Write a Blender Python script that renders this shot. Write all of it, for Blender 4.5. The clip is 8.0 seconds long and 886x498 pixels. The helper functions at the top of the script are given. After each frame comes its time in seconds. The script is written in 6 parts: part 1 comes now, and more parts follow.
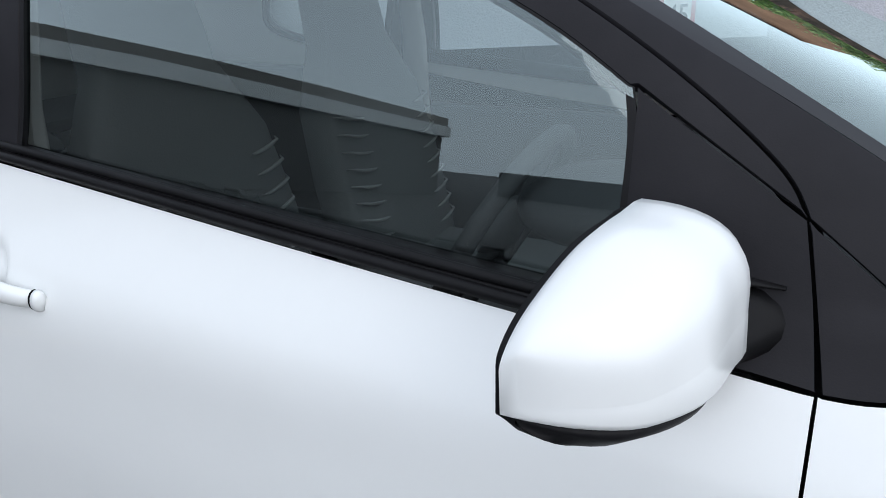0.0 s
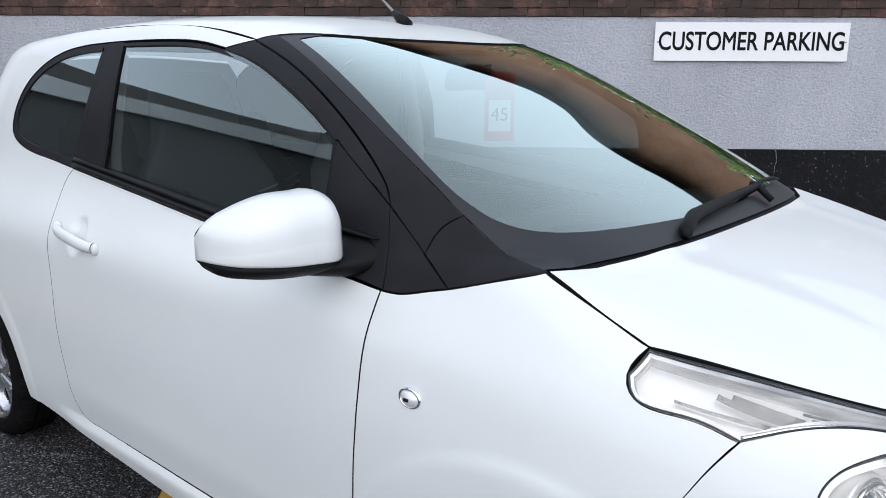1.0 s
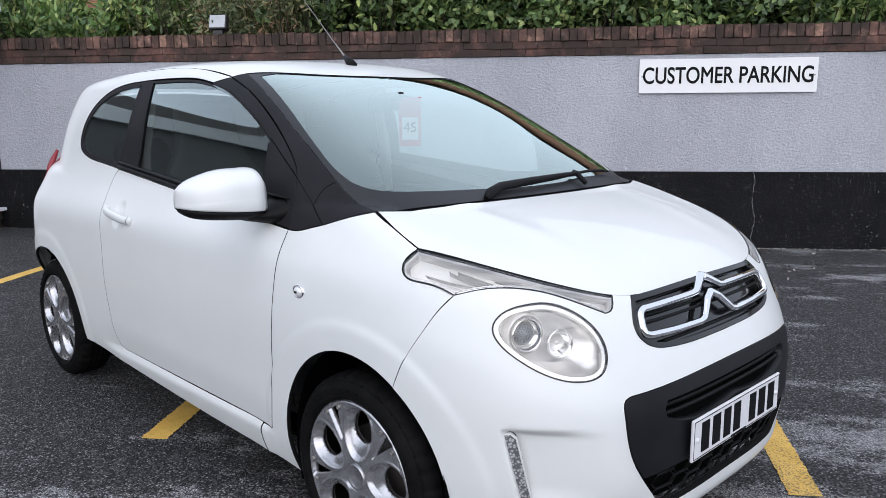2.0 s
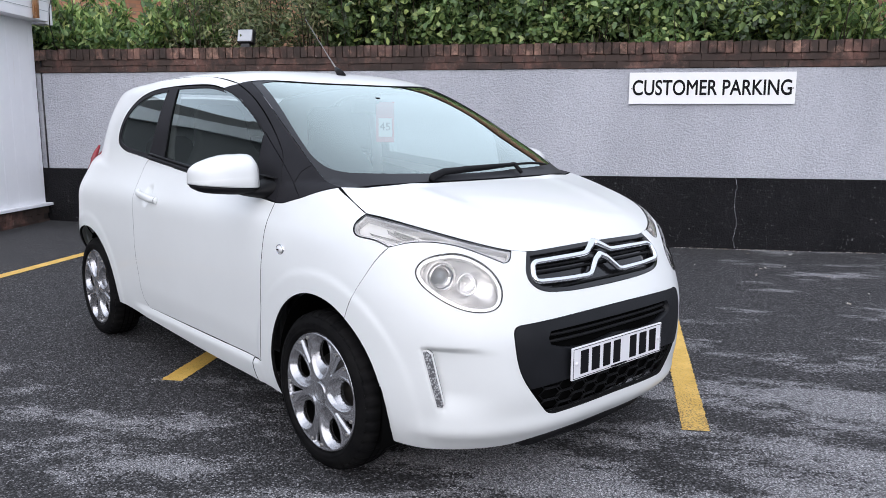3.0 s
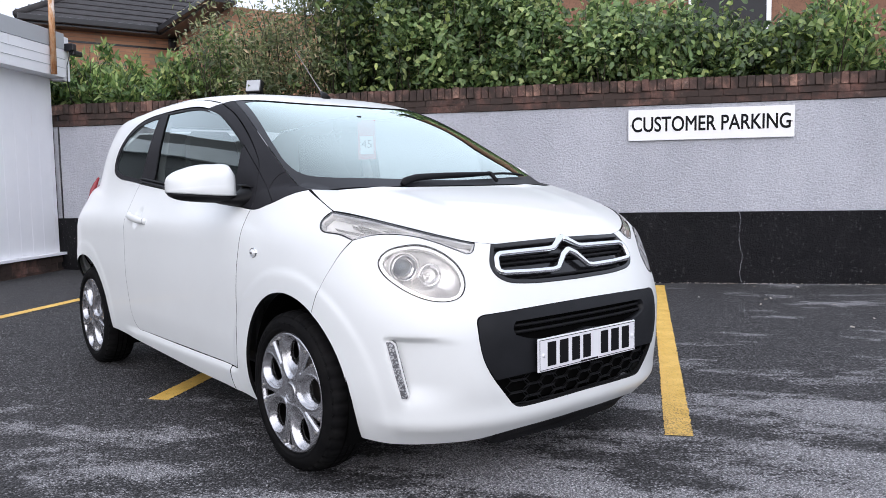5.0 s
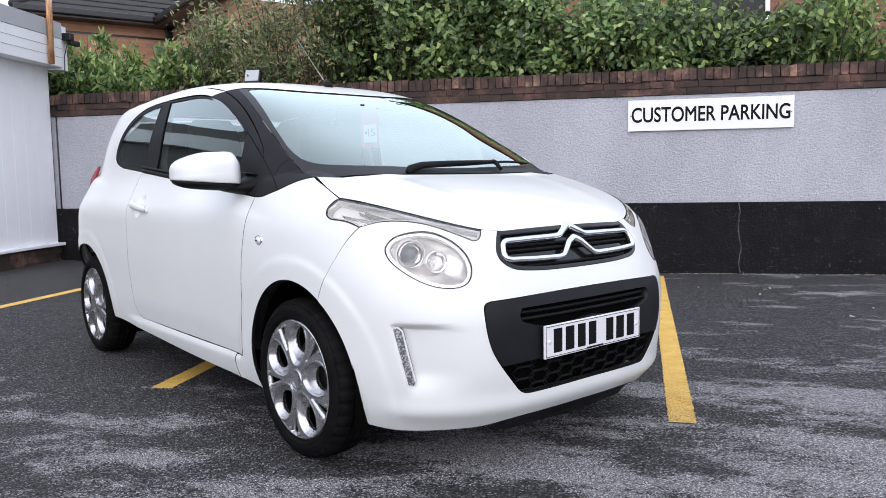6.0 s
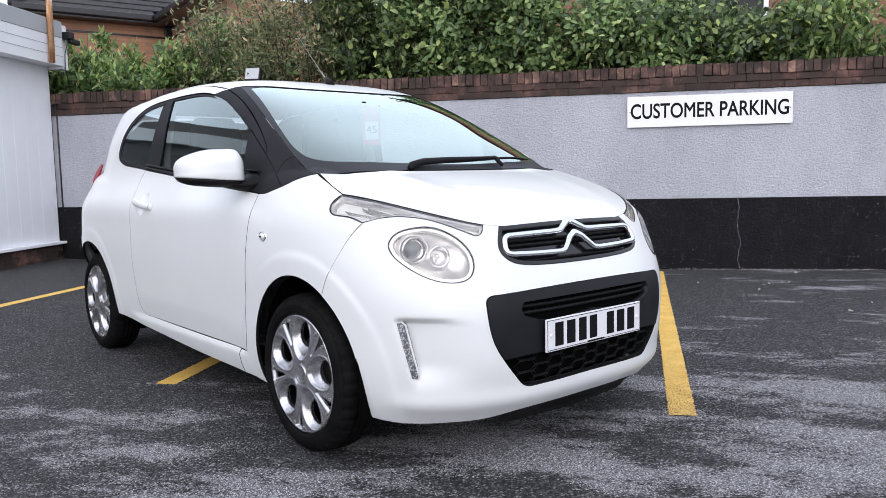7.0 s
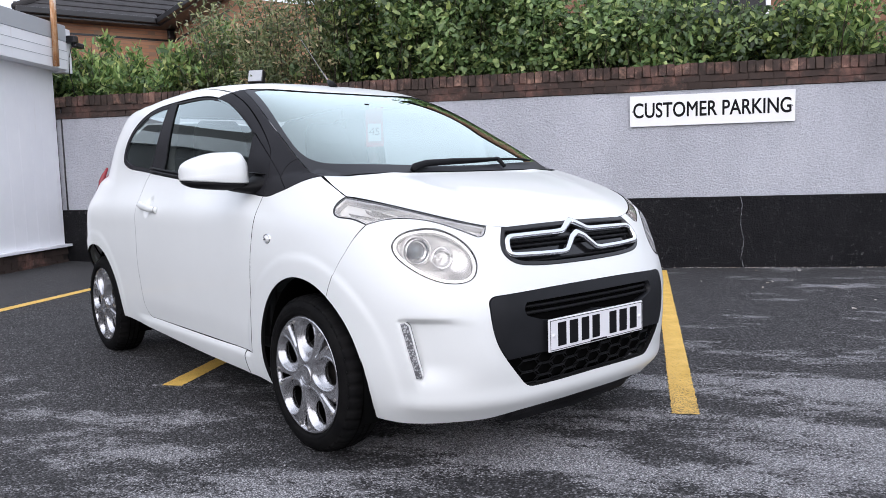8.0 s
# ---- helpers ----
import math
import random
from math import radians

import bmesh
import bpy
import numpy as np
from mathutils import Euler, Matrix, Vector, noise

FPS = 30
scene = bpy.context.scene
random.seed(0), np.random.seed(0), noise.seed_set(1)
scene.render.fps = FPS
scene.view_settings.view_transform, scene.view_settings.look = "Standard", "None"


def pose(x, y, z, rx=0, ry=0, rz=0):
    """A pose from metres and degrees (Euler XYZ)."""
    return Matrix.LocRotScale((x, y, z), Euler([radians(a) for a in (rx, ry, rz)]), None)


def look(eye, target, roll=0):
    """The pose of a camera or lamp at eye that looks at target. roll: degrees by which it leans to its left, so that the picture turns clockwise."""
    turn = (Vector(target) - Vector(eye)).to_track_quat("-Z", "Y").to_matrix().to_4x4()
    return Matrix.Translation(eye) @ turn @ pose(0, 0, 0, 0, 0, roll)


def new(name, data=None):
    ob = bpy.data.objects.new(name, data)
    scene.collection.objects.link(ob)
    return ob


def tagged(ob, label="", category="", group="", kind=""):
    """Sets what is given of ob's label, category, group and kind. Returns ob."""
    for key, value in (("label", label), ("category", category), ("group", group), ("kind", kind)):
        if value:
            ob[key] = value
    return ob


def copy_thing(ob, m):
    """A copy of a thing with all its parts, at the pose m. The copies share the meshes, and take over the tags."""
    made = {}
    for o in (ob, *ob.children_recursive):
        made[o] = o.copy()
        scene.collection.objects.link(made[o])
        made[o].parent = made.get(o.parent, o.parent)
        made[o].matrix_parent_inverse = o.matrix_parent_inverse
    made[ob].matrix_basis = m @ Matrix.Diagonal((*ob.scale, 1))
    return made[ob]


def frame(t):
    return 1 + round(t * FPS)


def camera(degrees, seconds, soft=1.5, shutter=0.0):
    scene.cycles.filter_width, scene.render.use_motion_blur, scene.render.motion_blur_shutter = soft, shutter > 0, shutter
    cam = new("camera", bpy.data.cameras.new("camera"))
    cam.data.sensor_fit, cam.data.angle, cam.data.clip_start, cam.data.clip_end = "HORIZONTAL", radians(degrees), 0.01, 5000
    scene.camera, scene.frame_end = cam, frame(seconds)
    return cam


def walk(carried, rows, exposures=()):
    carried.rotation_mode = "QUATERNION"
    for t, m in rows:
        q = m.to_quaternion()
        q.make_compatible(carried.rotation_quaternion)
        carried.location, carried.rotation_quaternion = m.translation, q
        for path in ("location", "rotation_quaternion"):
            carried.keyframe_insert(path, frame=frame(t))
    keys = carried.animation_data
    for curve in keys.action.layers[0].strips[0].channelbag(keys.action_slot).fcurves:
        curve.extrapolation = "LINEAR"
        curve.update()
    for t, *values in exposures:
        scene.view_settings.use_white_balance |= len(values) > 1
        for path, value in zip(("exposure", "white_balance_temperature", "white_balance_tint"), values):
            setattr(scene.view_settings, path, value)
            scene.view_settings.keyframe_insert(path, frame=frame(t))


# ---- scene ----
cam = camera(59.7, 8.0, soft=0.7)
PATH = [
    (0, (0.816, -1.428, 1.302), (-0.049, 0.235, 0.607), -1.3),
    (0.3, (1.077, -1.531, 1.319), (0.121, 0.105, 0.68), 1.0),
    (0.5, (1.271, -1.609, 1.325), (0.188, -0.013, 0.795), 1.6),
    (0.6, (1.374, -1.631, 1.325), (0.228, -0.07, 0.822), 1.2),
    (1, (1.812, -1.703, 1.321), (0.546, -0.221, 0.872), 0.3),
    (1.5, (2.315, -1.875, 1.296), (0.993, -0.437, 0.869), -0.1),
    (1.7, (2.506, -1.915, 1.280), (1.148, -0.499, 0.890), -0.4),
    (2.8, (3.308, -2.198, 1.253), (1.847, -0.872, 0.926), 0.5),
    (3, (3.421, -2.212, 1.226), (1.956, -0.89, 0.903), 0.2),
    (3.5, (3.604, -2.247, 1.177), (2.131, -0.924, 0.895), -0.7),
    (4, (3.668, -2.28, 1.075), (2.187, -0.953, 0.864), -1.3),
    (4.5, (3.628, -2.164, 1.034), (2.128, -0.853, 0.859), -1.3),
    (5, (3.587, -2.101, 1.003), (2.068, -0.811, 0.84), -1.0),
    (5.2, (3.567, -2.097, 0.993), (2.047, -0.808, 0.824), -1.1),
    (6.3, (3.570, -2.144, 0.982), (2.059, -0.846, 0.797), -0.9),
    (6.5, (3.579, -2.15, 0.977), (2.068, -0.853, 0.793), -1.0),
    (7, (3.585, -2.157, 0.982), (2.074, -0.86, 0.792), -1.2),
    (7.5, (3.592, -2.162, 0.982), (2.079, -0.868, 0.793), -1.4),
    (8, (3.601, -2.167, 0.988), (2.084, -0.878, 0.798), -1.6),
]
TONE = [(0, .29, 6050, 12), (1, .24, 6080, 13), (1.5, .20, 6100, 14), (3, .40, 6150, 16), (5, .46, 6200, 17), (8, .46, 6200, 17)]  # seconds, stops, white balance
walk(cam, [(t, look(eye, target, roll)) for t, eye, target, roll in PATH], TONE)

# ---- world, sun and exposure ----
world = bpy.data.worlds.new("overcast_sky")
scene.world = world
world.use_nodes = True
wn, wk = world.node_tree.nodes, world.node_tree.links
sky = wn.new("ShaderNodeTexSky")
sky.sky_type, sky.sun_disc, sky.sun_elevation, sky.sun_rotation = "NISHITA", False, radians(31), radians(133)
sky.air_density, sky.dust_density, sky.ozone_density = 1.0, 4.0, 1.0
cloud = wn.new("ShaderNodeMix")
cloud.data_type = "RGBA"
cloud.inputs[0].default_value = .82
cloud.inputs[7].default_value = (8.9, 9.65, 10.5, 1)
wk.new(sky.outputs[0], cloud.inputs[6])
wk.new(cloud.outputs[2], wn["Background"].inputs[0])
wn["Background"].inputs[1].default_value = .101
sun = new("sun", bpy.data.lights.new("sun", "SUN"))
sun.data.energy, sun.data.angle, sun.data.color = 1.6, radians(110), (1, .98, .95)
sun.matrix_world = look((6.0, -6.4, 5.2), (0, 0, 0))


# ---- materials ----
def shader(name, color, rough=.5, metal=0.0, coat=0.0, spec=.5):
    m = bpy.data.materials.new(name)
    m.use_nodes = True
    b = m.node_tree.nodes["Principled BSDF"]
    b.inputs["Base Color"].default_value = (*color, 1)
    b.inputs["Roughness"].default_value, b.inputs["Metallic"].default_value = rough, metal
    b.inputs["Coat Weight"].default_value, b.inputs["Coat Roughness"].default_value = coat, .03
    b.inputs["Specular IOR Level"].default_value = spec
    return m


def node(m, kind, **values):
    n = m.node_tree.nodes.new(kind)
    for key, v in values.items():
        n.inputs[key.replace("_", " ")].default_value = v
    return n


def link(m, a, b):
    m.node_tree.links.new(a, b)


def place(m, scale=(1, 1, 1)):
    c, p = node(m, "ShaderNodeTexCoord"), node(m, "ShaderNodeMapping")
    p.inputs["Scale"].default_value = scale
    link(m, c.outputs["Object"], p.inputs[0])
    return p.outputs[0]


def noise_of(m, scale, detail=4, rough=.6, stretch=(1, 1, 1)):
    n = node(m, "ShaderNodeTexNoise", Scale=scale, Detail=detail, Roughness=rough)
    link(m, place(m, stretch), n.inputs["Vector"])
    return n.outputs["Fac"]


def ramp(m, source, stops):
    r = node(m, "ShaderNodeValToRGB")
    while len(r.color_ramp.elements) < len(stops):
        r.color_ramp.elements.new(.5)
    for e, (at, color) in zip(r.color_ramp.elements, stops):
        e.position = at
        e.color = (*color, 1) if len(color) == 3 else color
    link(m, source, r.inputs[0])
    return r.outputs[0]


def blend(m, a, b, fac, mode="MIX"):
    x = m.node_tree.nodes.new("ShaderNodeMix")
    x.data_type, x.blend_type = "RGBA", mode
    for socket, v in ((x.inputs[6], a), (x.inputs[7], b), (x.inputs[0], fac)):
        if hasattr(v, "links"):
            link(m, v, socket)
        else:
            socket.default_value = v if isinstance(v, float) else (*v, 1)
    return x.outputs[2]


def base(m, color):
    link(m, color, m.node_tree.nodes["Principled BSDF"].inputs["Base Color"])


def bump(m, height, distance, strength=1.0):
    b = node(m, "ShaderNodeBump", Strength=strength, Distance=distance)
    link(m, height, b.inputs["Height"])
    link(m, b.outputs[0], m.node_tree.nodes["Principled BSDF"].inputs["Normal"])


def rough_by(m, source, lo, hi):
    r = node(m, "ShaderNodeMapRange")
    r.inputs[3].default_value, r.inputs[4].default_value = lo, hi
    link(m, source, r.inputs[0])
    link(m, r.outputs[0], m.node_tree.nodes["Principled BSDF"].inputs["Roughness"])


G = lambda v: (v, v, v)
WHITE = shader("white_paint", (.80, .81, .80), .38, coat=.45)
base(WHITE, ramp(WHITE, noise_of(WHITE, 3.0), [(.3, (.685, .702, .692)), (.7, (.711, .728, .718))]))
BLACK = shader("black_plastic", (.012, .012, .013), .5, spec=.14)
base(BLACK, ramp(BLACK, noise_of(BLACK, 9), [(.3, (.004, .004, .0045)), (.7, (.008, .008, .009))]))
bump(BLACK, noise_of(BLACK, 900, 2), .0004, .5)
PILLAR = shader("dark_pillar_film", (.026, .025, .028), .55, spec=.14)
base(PILLAR, ramp(PILLAR, noise_of(PILLAR, 6), [(.3, (.0095, .0093, .0112)), (.7, (.0155, .015, .0175))]))
bump(PILLAR, noise_of(PILLAR, 500, 2), .0003, .4)
SATIN = shader("satin_black_plastic", (.02, .02, .022), .45, spec=.20)
base(SATIN, ramp(SATIN, noise_of(SATIN, 9), [(.3, (.006, .0065, .008)), (.7, (.010, .0105, .0125))]))
bump(SATIN, noise_of(SATIN, 700, 2), .0003, .5)
GLOSSBLACK = shader("gloss_black", (.008, .008, .009), .08)
RUBBER = shader("tyre_rubber", (.022, .022, .023), .7, spec=.05)
base(RUBBER, ramp(RUBBER, noise_of(RUBBER, 14), [(.3, (.004, .004, .0045)), (.75, (.010, .0098, .0095))]))
bump(RUBBER, noise_of(RUBBER, 200), .0006, .5)
# near-black of underbody parts, also painted in for shade in gaps and openings
VOID = shader("void_black", (.0025, .0025, .0025), .9, spec=.03)
CHROME = shader("chrome", (.85, .86, .88), .07, 1.0)
SILVER = shader("silver_wheel_paint", (.48, .48, .49), .27, .85)
base(SILVER, ramp(SILVER, noise_of(SILVER, 30), [(.3, (.42, .42, .435)), (.7, (.50, .50, .515))]))
STEEL = shader("brake_steel", (.25, .24, .23), .45, .8)
REFLECTOR = shader("lamp_reflector", (.76, .755, .745), .16, .9)
LAMPGREY = shader("lamp_housing_grey", (.77, .77, .765), .34, .35)
TRIM = shader("interior_charcoal", (.045, .047, .050), .75)
bump(TRIM, noise_of(TRIM, 300), .001, .4)
SEAT = shader("seat_cloth", (.12, .125, .13), .9)
bump(SEAT, noise_of(SEAT, 250), .002, .5)
SEATLIGHT = shader("seat_cloth_light", (.24, .245, .25), .9)
LINER = shader("roof_lining", (.42, .42, .41), .9)
PLATE = shader("plate_white", (.72, .72, .74), .28)
INK = shader("black_ink", (.005, .005, .006), .6, spec=.12)
RED = shader("red_card", (.55, .05, .06), .6)
CARD = shader("white_card", (.8, .8, .8), .6)
CLEARLAMP = shader("clear_ribbed_lamp", (.52, .53, .54), .2, .5)
cells = node(CLEARLAMP, "ShaderNodeTexVoronoi", Scale=150.0)
link(CLEARLAMP, place(CLEARLAMP), cells.inputs["Vector"])
base(CLEARLAMP, ramp(CLEARLAMP, cells.outputs["Distance"], [(.15, (.80, .81, .82)), (.42, (.50, .51, .52)), (.62, (.20, .20, .21))]))
bump(CLEARLAMP, cells.outputs["Distance"], .0012, .9)
SLIMGREY = shader("indicator_reflector", (.55, .55, .55), .24, .65)
base(SLIMGREY, ramp(SLIMGREY, noise_of(SLIMGREY, 22, 3, .5, (.4, .4, 2.2)), [(.35, (.52, .52, .53)), (.5, (.72, .72, .72)), (.65, (.86, .86, .85))]))
TAILRED = shader("tail_lamp_red", (.22, .012, .02), .12)


def glassy(name, tint, extra=0.0, rough=0.0, ior=1.5, gain=1.7, sheen=(.88, 1, .985)):
    """A thin pane: it lets tinted light through and mirrors by Fresnel."""
    m = bpy.data.materials.new(name)
    m.use_nodes = True
    m.node_tree.nodes.clear()
    o, x = node(m, "ShaderNodeOutputMaterial"), node(m, "ShaderNodeMixShader")
    a, b, f = node(m, "ShaderNodeBsdfTransparent"), node(m, "ShaderNodeBsdfGlossy"), node(m, "ShaderNodeFresnel", IOR=ior)
    a.inputs[0].default_value, b.inputs["Roughness"].default_value = (*tint, 1), rough
    b.inputs["Color"].default_value = (*sheen, 1)
    k = m.node_tree.nodes.new("ShaderNodeMath")
    k.operation, k.use_clamp = "MULTIPLY_ADD", True
    k.inputs[1].default_value, k.inputs[2].default_value = gain, extra
    link(m, f.outputs[0], k.inputs[0])
    link(m, k.outputs[0], x.inputs[0])
    link(m, a.outputs[0], x.inputs[1])
    link(m, b.outputs[0], x.inputs[2])
    link(m, x.outputs[0], o.inputs[0])
    return m


SCREEN = glassy("windscreen_glass", (.80, .90, .88), .15, gain=2.35, sheen=(.87, 1, .955))
SIDEGLASS = glassy("side_glass", (.72, .80, .79), .095, gain=2.0)
LENS = glassy("lamp_lens", (.96, .95, .93), .0, gain=1.3, sheen=(1, .985, .96))

ASPHALT = shader("damp_asphalt", (.03, .03, .032), .6, spec=.3)


def calc(m, operation, a, b, c=0.0):
    """A math node on sockets or numbers."""
    n = m.node_tree.nodes.new("ShaderNodeMath")
    n.operation = operation
    for socket, v in zip(n.inputs, (a, b, c)):
        if hasattr(v, "links"):
            link(m, v, socket)
        else:
            socket.default_value = v
    return n.outputs[0]


def chips(m, scale):
    """Stones of the asphalt: a random number for each, another one, and how near its edge a place lies."""
    v, c = node(m, "ShaderNodeTexVoronoi", Scale=scale), node(m, "ShaderNodeSeparateColor")
    link(m, place(m), v.inputs["Vector"])
    link(m, v.outputs["Color"], c.inputs[0])
    return c.outputs[0], c.outputs[1], v.outputs["Distance"]


yc, yr, yx = [node(ASPHALT, k) for k in ("ShaderNodeTexCoord", "ShaderNodeMapping", "ShaderNodeSeparateXYZ")]
yr.inputs["Rotation"].default_value = (0, 0, radians(-38.3))  # x along the boundary wall, y towards it
link(ASPHALT, yc.outputs["Object"], yr.inputs[0])
link(ASPHALT, yr.outputs[0], yx.inputs[0])
drawn, spots = node(ASPHALT, "ShaderNodeMapping"), node(ASPHALT, "ShaderNodeTexNoise", Scale=2.1, Detail=12, Roughness=.68)
drawn.inputs["Location"].default_value = (3.4, 1.1, 0)
drawn.inputs["Scale"].default_value = (.62, 1.35, 1)  # wear runs along the bays' fronts
link(ASPHALT, yr.outputs[0], drawn.inputs[0])
link(ASPHALT, drawn.outputs[0], spots.inputs["Vector"])
patch = spots.outputs["Fac"]
any_a, any_b, rim_of = chips(ASPHALT, 140.0)
any_c, _, rim_small = chips(ASPHALT, 250.0)
# pale patches gather along a lane before the bays, placed to fit the camera's view
off_lane = calc(ASPHALT, "ABSOLUTE", calc(ASPHALT, "ADD", calc(ASPHALT, "MULTIPLY_ADD", yx.outputs[0], -.16, yx.outputs[1]), 1.42), 0)
worn_by = calc(ASPHALT, "ADD", calc(ASPHALT, "MULTIPLY_ADD", patch, 1.7, -.36), calc(ASPHALT, "MAXIMUM", calc(ASPHALT, "MULTIPLY_ADD", off_lane, -.135, .138), -.115))
worn_by = calc(ASPHALT, "MULTIPLY_ADD", any_a, .16, worn_by)
# fewer pale patches to the left, so the ground by the car is darker
worn_by = calc(ASPHALT, "MULTIPLY_ADD", calc(ASPHALT, "MINIMUM", yx.outputs[0], 4.0), .036, calc(ASPHALT, "ADD", worn_by, -.034))
worn = ramp(ASPHALT, worn_by, [(.655, G(0.0)), (.70, G(.8)), (.79, G(1.0))])
stone = ramp(ASPHALT, any_b, [(0, (.015, .0147, .0152)), (.40, (.042, .0412, .043)), (.72, (.096, .094, .098)), (.90, (.18, .177, .183)), (1, (.36, .355, .365))])
dusty = ramp(ASPHALT, any_c, [(0, (.09, .09, .095)), (.28, (.27, .267, .28)), (.68, (.50, .495, .51)), (1, (.78, .775, .79))])
pit = ramp(ASPHALT, rim_of, [(.30, G(1.0)), (.62, G(.25))])
base(ASPHALT, blend(ASPHALT, blend(ASPHALT, stone, dusty, worn), pit, .8, "MULTIPLY"))
rough_by(ASPHALT, patch, .55, .85)
bump(ASPHALT, calc(ASPHALT, "MULTIPLY_ADD", rim_of, -.8, calc(ASPHALT, "MULTIPLY", rim_small, -.3)), .011, 1.0)

YELLOW = shader("yellow_line_paint", (.70, .42, .06), .6)
ych = noise_of(YELLOW, 140, 6, .8)
yp, yw, yf, ys = node(YELLOW, "ShaderNodeTexCoord"), node(YELLOW, "ShaderNodeVectorMath"), node(YELLOW, "ShaderNodeMapRange"), node(YELLOW, "ShaderNodeMath")
yw.operation, ys.operation = "DISTANCE", "ADD"
yw.inputs[1].default_value = (1.86, .50, 0)  # the end that tyres scuff most
for i, v in zip((1, 2, 3, 4), (.05, .75, .085, 0)):
    yf.inputs[i].default_value = v
link(YELLOW, yp.outputs["Object"], yw.inputs[0])
link(YELLOW, yw.outputs["Value"], yf.inputs[0])
link(YELLOW, yf.outputs[0], ys.inputs[0])
link(YELLOW, ych, ys.inputs[1])
ych = ys.outputs[0]
base(YELLOW, blend(YELLOW, ramp(YELLOW, noise_of(YELLOW, 8, 6), [(.3, (.62, .37, .06)), (.7, (.80, .52, .13))]), (.05, .045, .04), ramp(YELLOW, ych, [(.575, G(0.0)), (.64, G(.9))])))
bump(YELLOW, noise_of(YELLOW, 260), .003, .7)

RENDERWALL = shader("painted_wall_render", (.40, .40, .43), .75)
lumps = noise_of(RENDERWALL, 40, 6, .66, (1, 1, 1.4))
base(RENDERWALL, blend(RENDERWALL, ramp(RENDERWALL, noise_of(RENDERWALL, 1.2, 8, .65, (1, 1, .5)), [(.3, (.345, .354, .386)), (.55, (.408, .417, .453)), (.75, (.45, .459, .49))]), (.62, .62, .63), ramp(RENDERWALL, noise_of(RENDERWALL, 18, 8, .75), [(.69, G(0.0)), (.72, G(.8))])))
# hollows darker and lumps lighter: shading of the stipple put into the colour
relief_shade = ramp(RENDERWALL, lumps, [(.34, G(.97)), (.50, G(1.13)), (.66, G(1.22))])
painted = RENDERWALL.node_tree.nodes["Principled BSDF"].inputs["Base Color"].links[0].from_socket
base(RENDERWALL, blend(RENDERWALL, painted, relief_shade, 1.0, "MULTIPLY"))
flakes = node(RENDERWALL, "ShaderNodeSeparateXYZ")
link(RENDERWALL, place(RENDERWALL), flakes.inputs[0])
splash = calc(RENDERWALL, "MULTIPLY", ramp(RENDERWALL, flakes.outputs[2], [(.72, G(1.0)), (.98, G(0.0))]), ramp(RENDERWALL, noise_of(RENDERWALL, 9, 9, .82, (1, 1, 1.6)), [(.60, G(0.0)), (.66, G(.9))]))
painted = RENDERWALL.node_tree.nodes["Principled BSDF"].inputs["Base Color"].links[0].from_socket
base(RENDERWALL, blend(RENDERWALL, painted, (.80, .80, .80), splash))
bump(RENDERWALL, lumps, .019, 1.0)
PLINTHPAINT = shader("black_wall_paint", (.012, .012, .013), .6, spec=.15)
base(PLINTHPAINT, blend(PLINTHPAINT, ramp(PLINTHPAINT, noise_of(PLINTHPAINT, 2.5, 7), [(.3, (.005, .005, .006)), (.7, (.012, .0115, .013))]), (.42, .42, .42), ramp(PLINTHPAINT, noise_of(PLINTHPAINT, 42, 3, 1.0), [(.655, G(0.0)), (.672, G(.9))])))
bump(PLINTHPAINT, noise_of(PLINTHPAINT, 32, 6, .75), .020, 1.0)


def brick_material(name, dark, mid, light, soot):
    m = shader(name, mid, .85)
    r = node(m, "ShaderNodeObjectInfo")
    tone = ramp(m, r.outputs["Random"], [(0, dark), (.5, mid), (.8, mid), (1, light)])
    where = node(m, "ShaderNodeNewGeometry")
    wide = [node(m, "ShaderNodeTexNoise", Scale=s, Detail=8, Roughness=.72) for s in (3.2, 17.0, 7.0)]
    for w in wide:
        link(m, where.outputs["Position"], w.inputs["Vector"])
    tone = blend(m, tone, light, ramp(m, wide[2].outputs[0], [(.52, G(0.0)), (.66, G(.75))]))
    tone = blend(m, tone, (.36, .28, .24), ramp(m, wide[1].outputs[0], [(.58, G(0.0)), (.68, G(.7))]))
    base(m, blend(m, tone, (.024, .017, .013), ramp(m, wide[0].outputs[0], [(soot, G(.9)), (soot + .16, G(.1))])))
    bump(m, noise_of(m, 60, 6, .7), .006, .9)
    return m


COPING = brick_material("sooty_coping_brick", (.080, .046, .038), (.15, .078, .060), (.50, .29, .21), .45)
COURSE = brick_material("dark_course_brick", (.105, .050, .038), (.125, .058, .044), (.20, .105, .080), .48)
MORTAR = brick_material("old_mortar", (.085, .044, .035), (.092, .047, .037), (.15, .082, .062), .48)
HOUSEBRICK = shader("orange_house_brick", (.40, .20, .10), .85)
bt = node(HOUSEBRICK, "ShaderNodeTexBrick", Scale=1.0, Mortar_Size=.008, Brick_Width=.225, Row_Height=.075)
bt.inputs["Color1"].default_value, bt.inputs["Color2"].default_value, bt.inputs["Mortar"].default_value = (.42, .215, .122, 1), (.53, .295, .175, 1), (.34, .225, .155, 1)
hc, hm = node(HOUSEBRICK, "ShaderNodeTexCoord"), node(HOUSEBRICK, "ShaderNodeMapping")
hm.inputs["Rotation"].default_value = (radians(90), 0, 0)
link(HOUSEBRICK, hc.outputs["Object"], hm.inputs[0])
link(HOUSEBRICK, hm.outputs[0], bt.inputs[0])
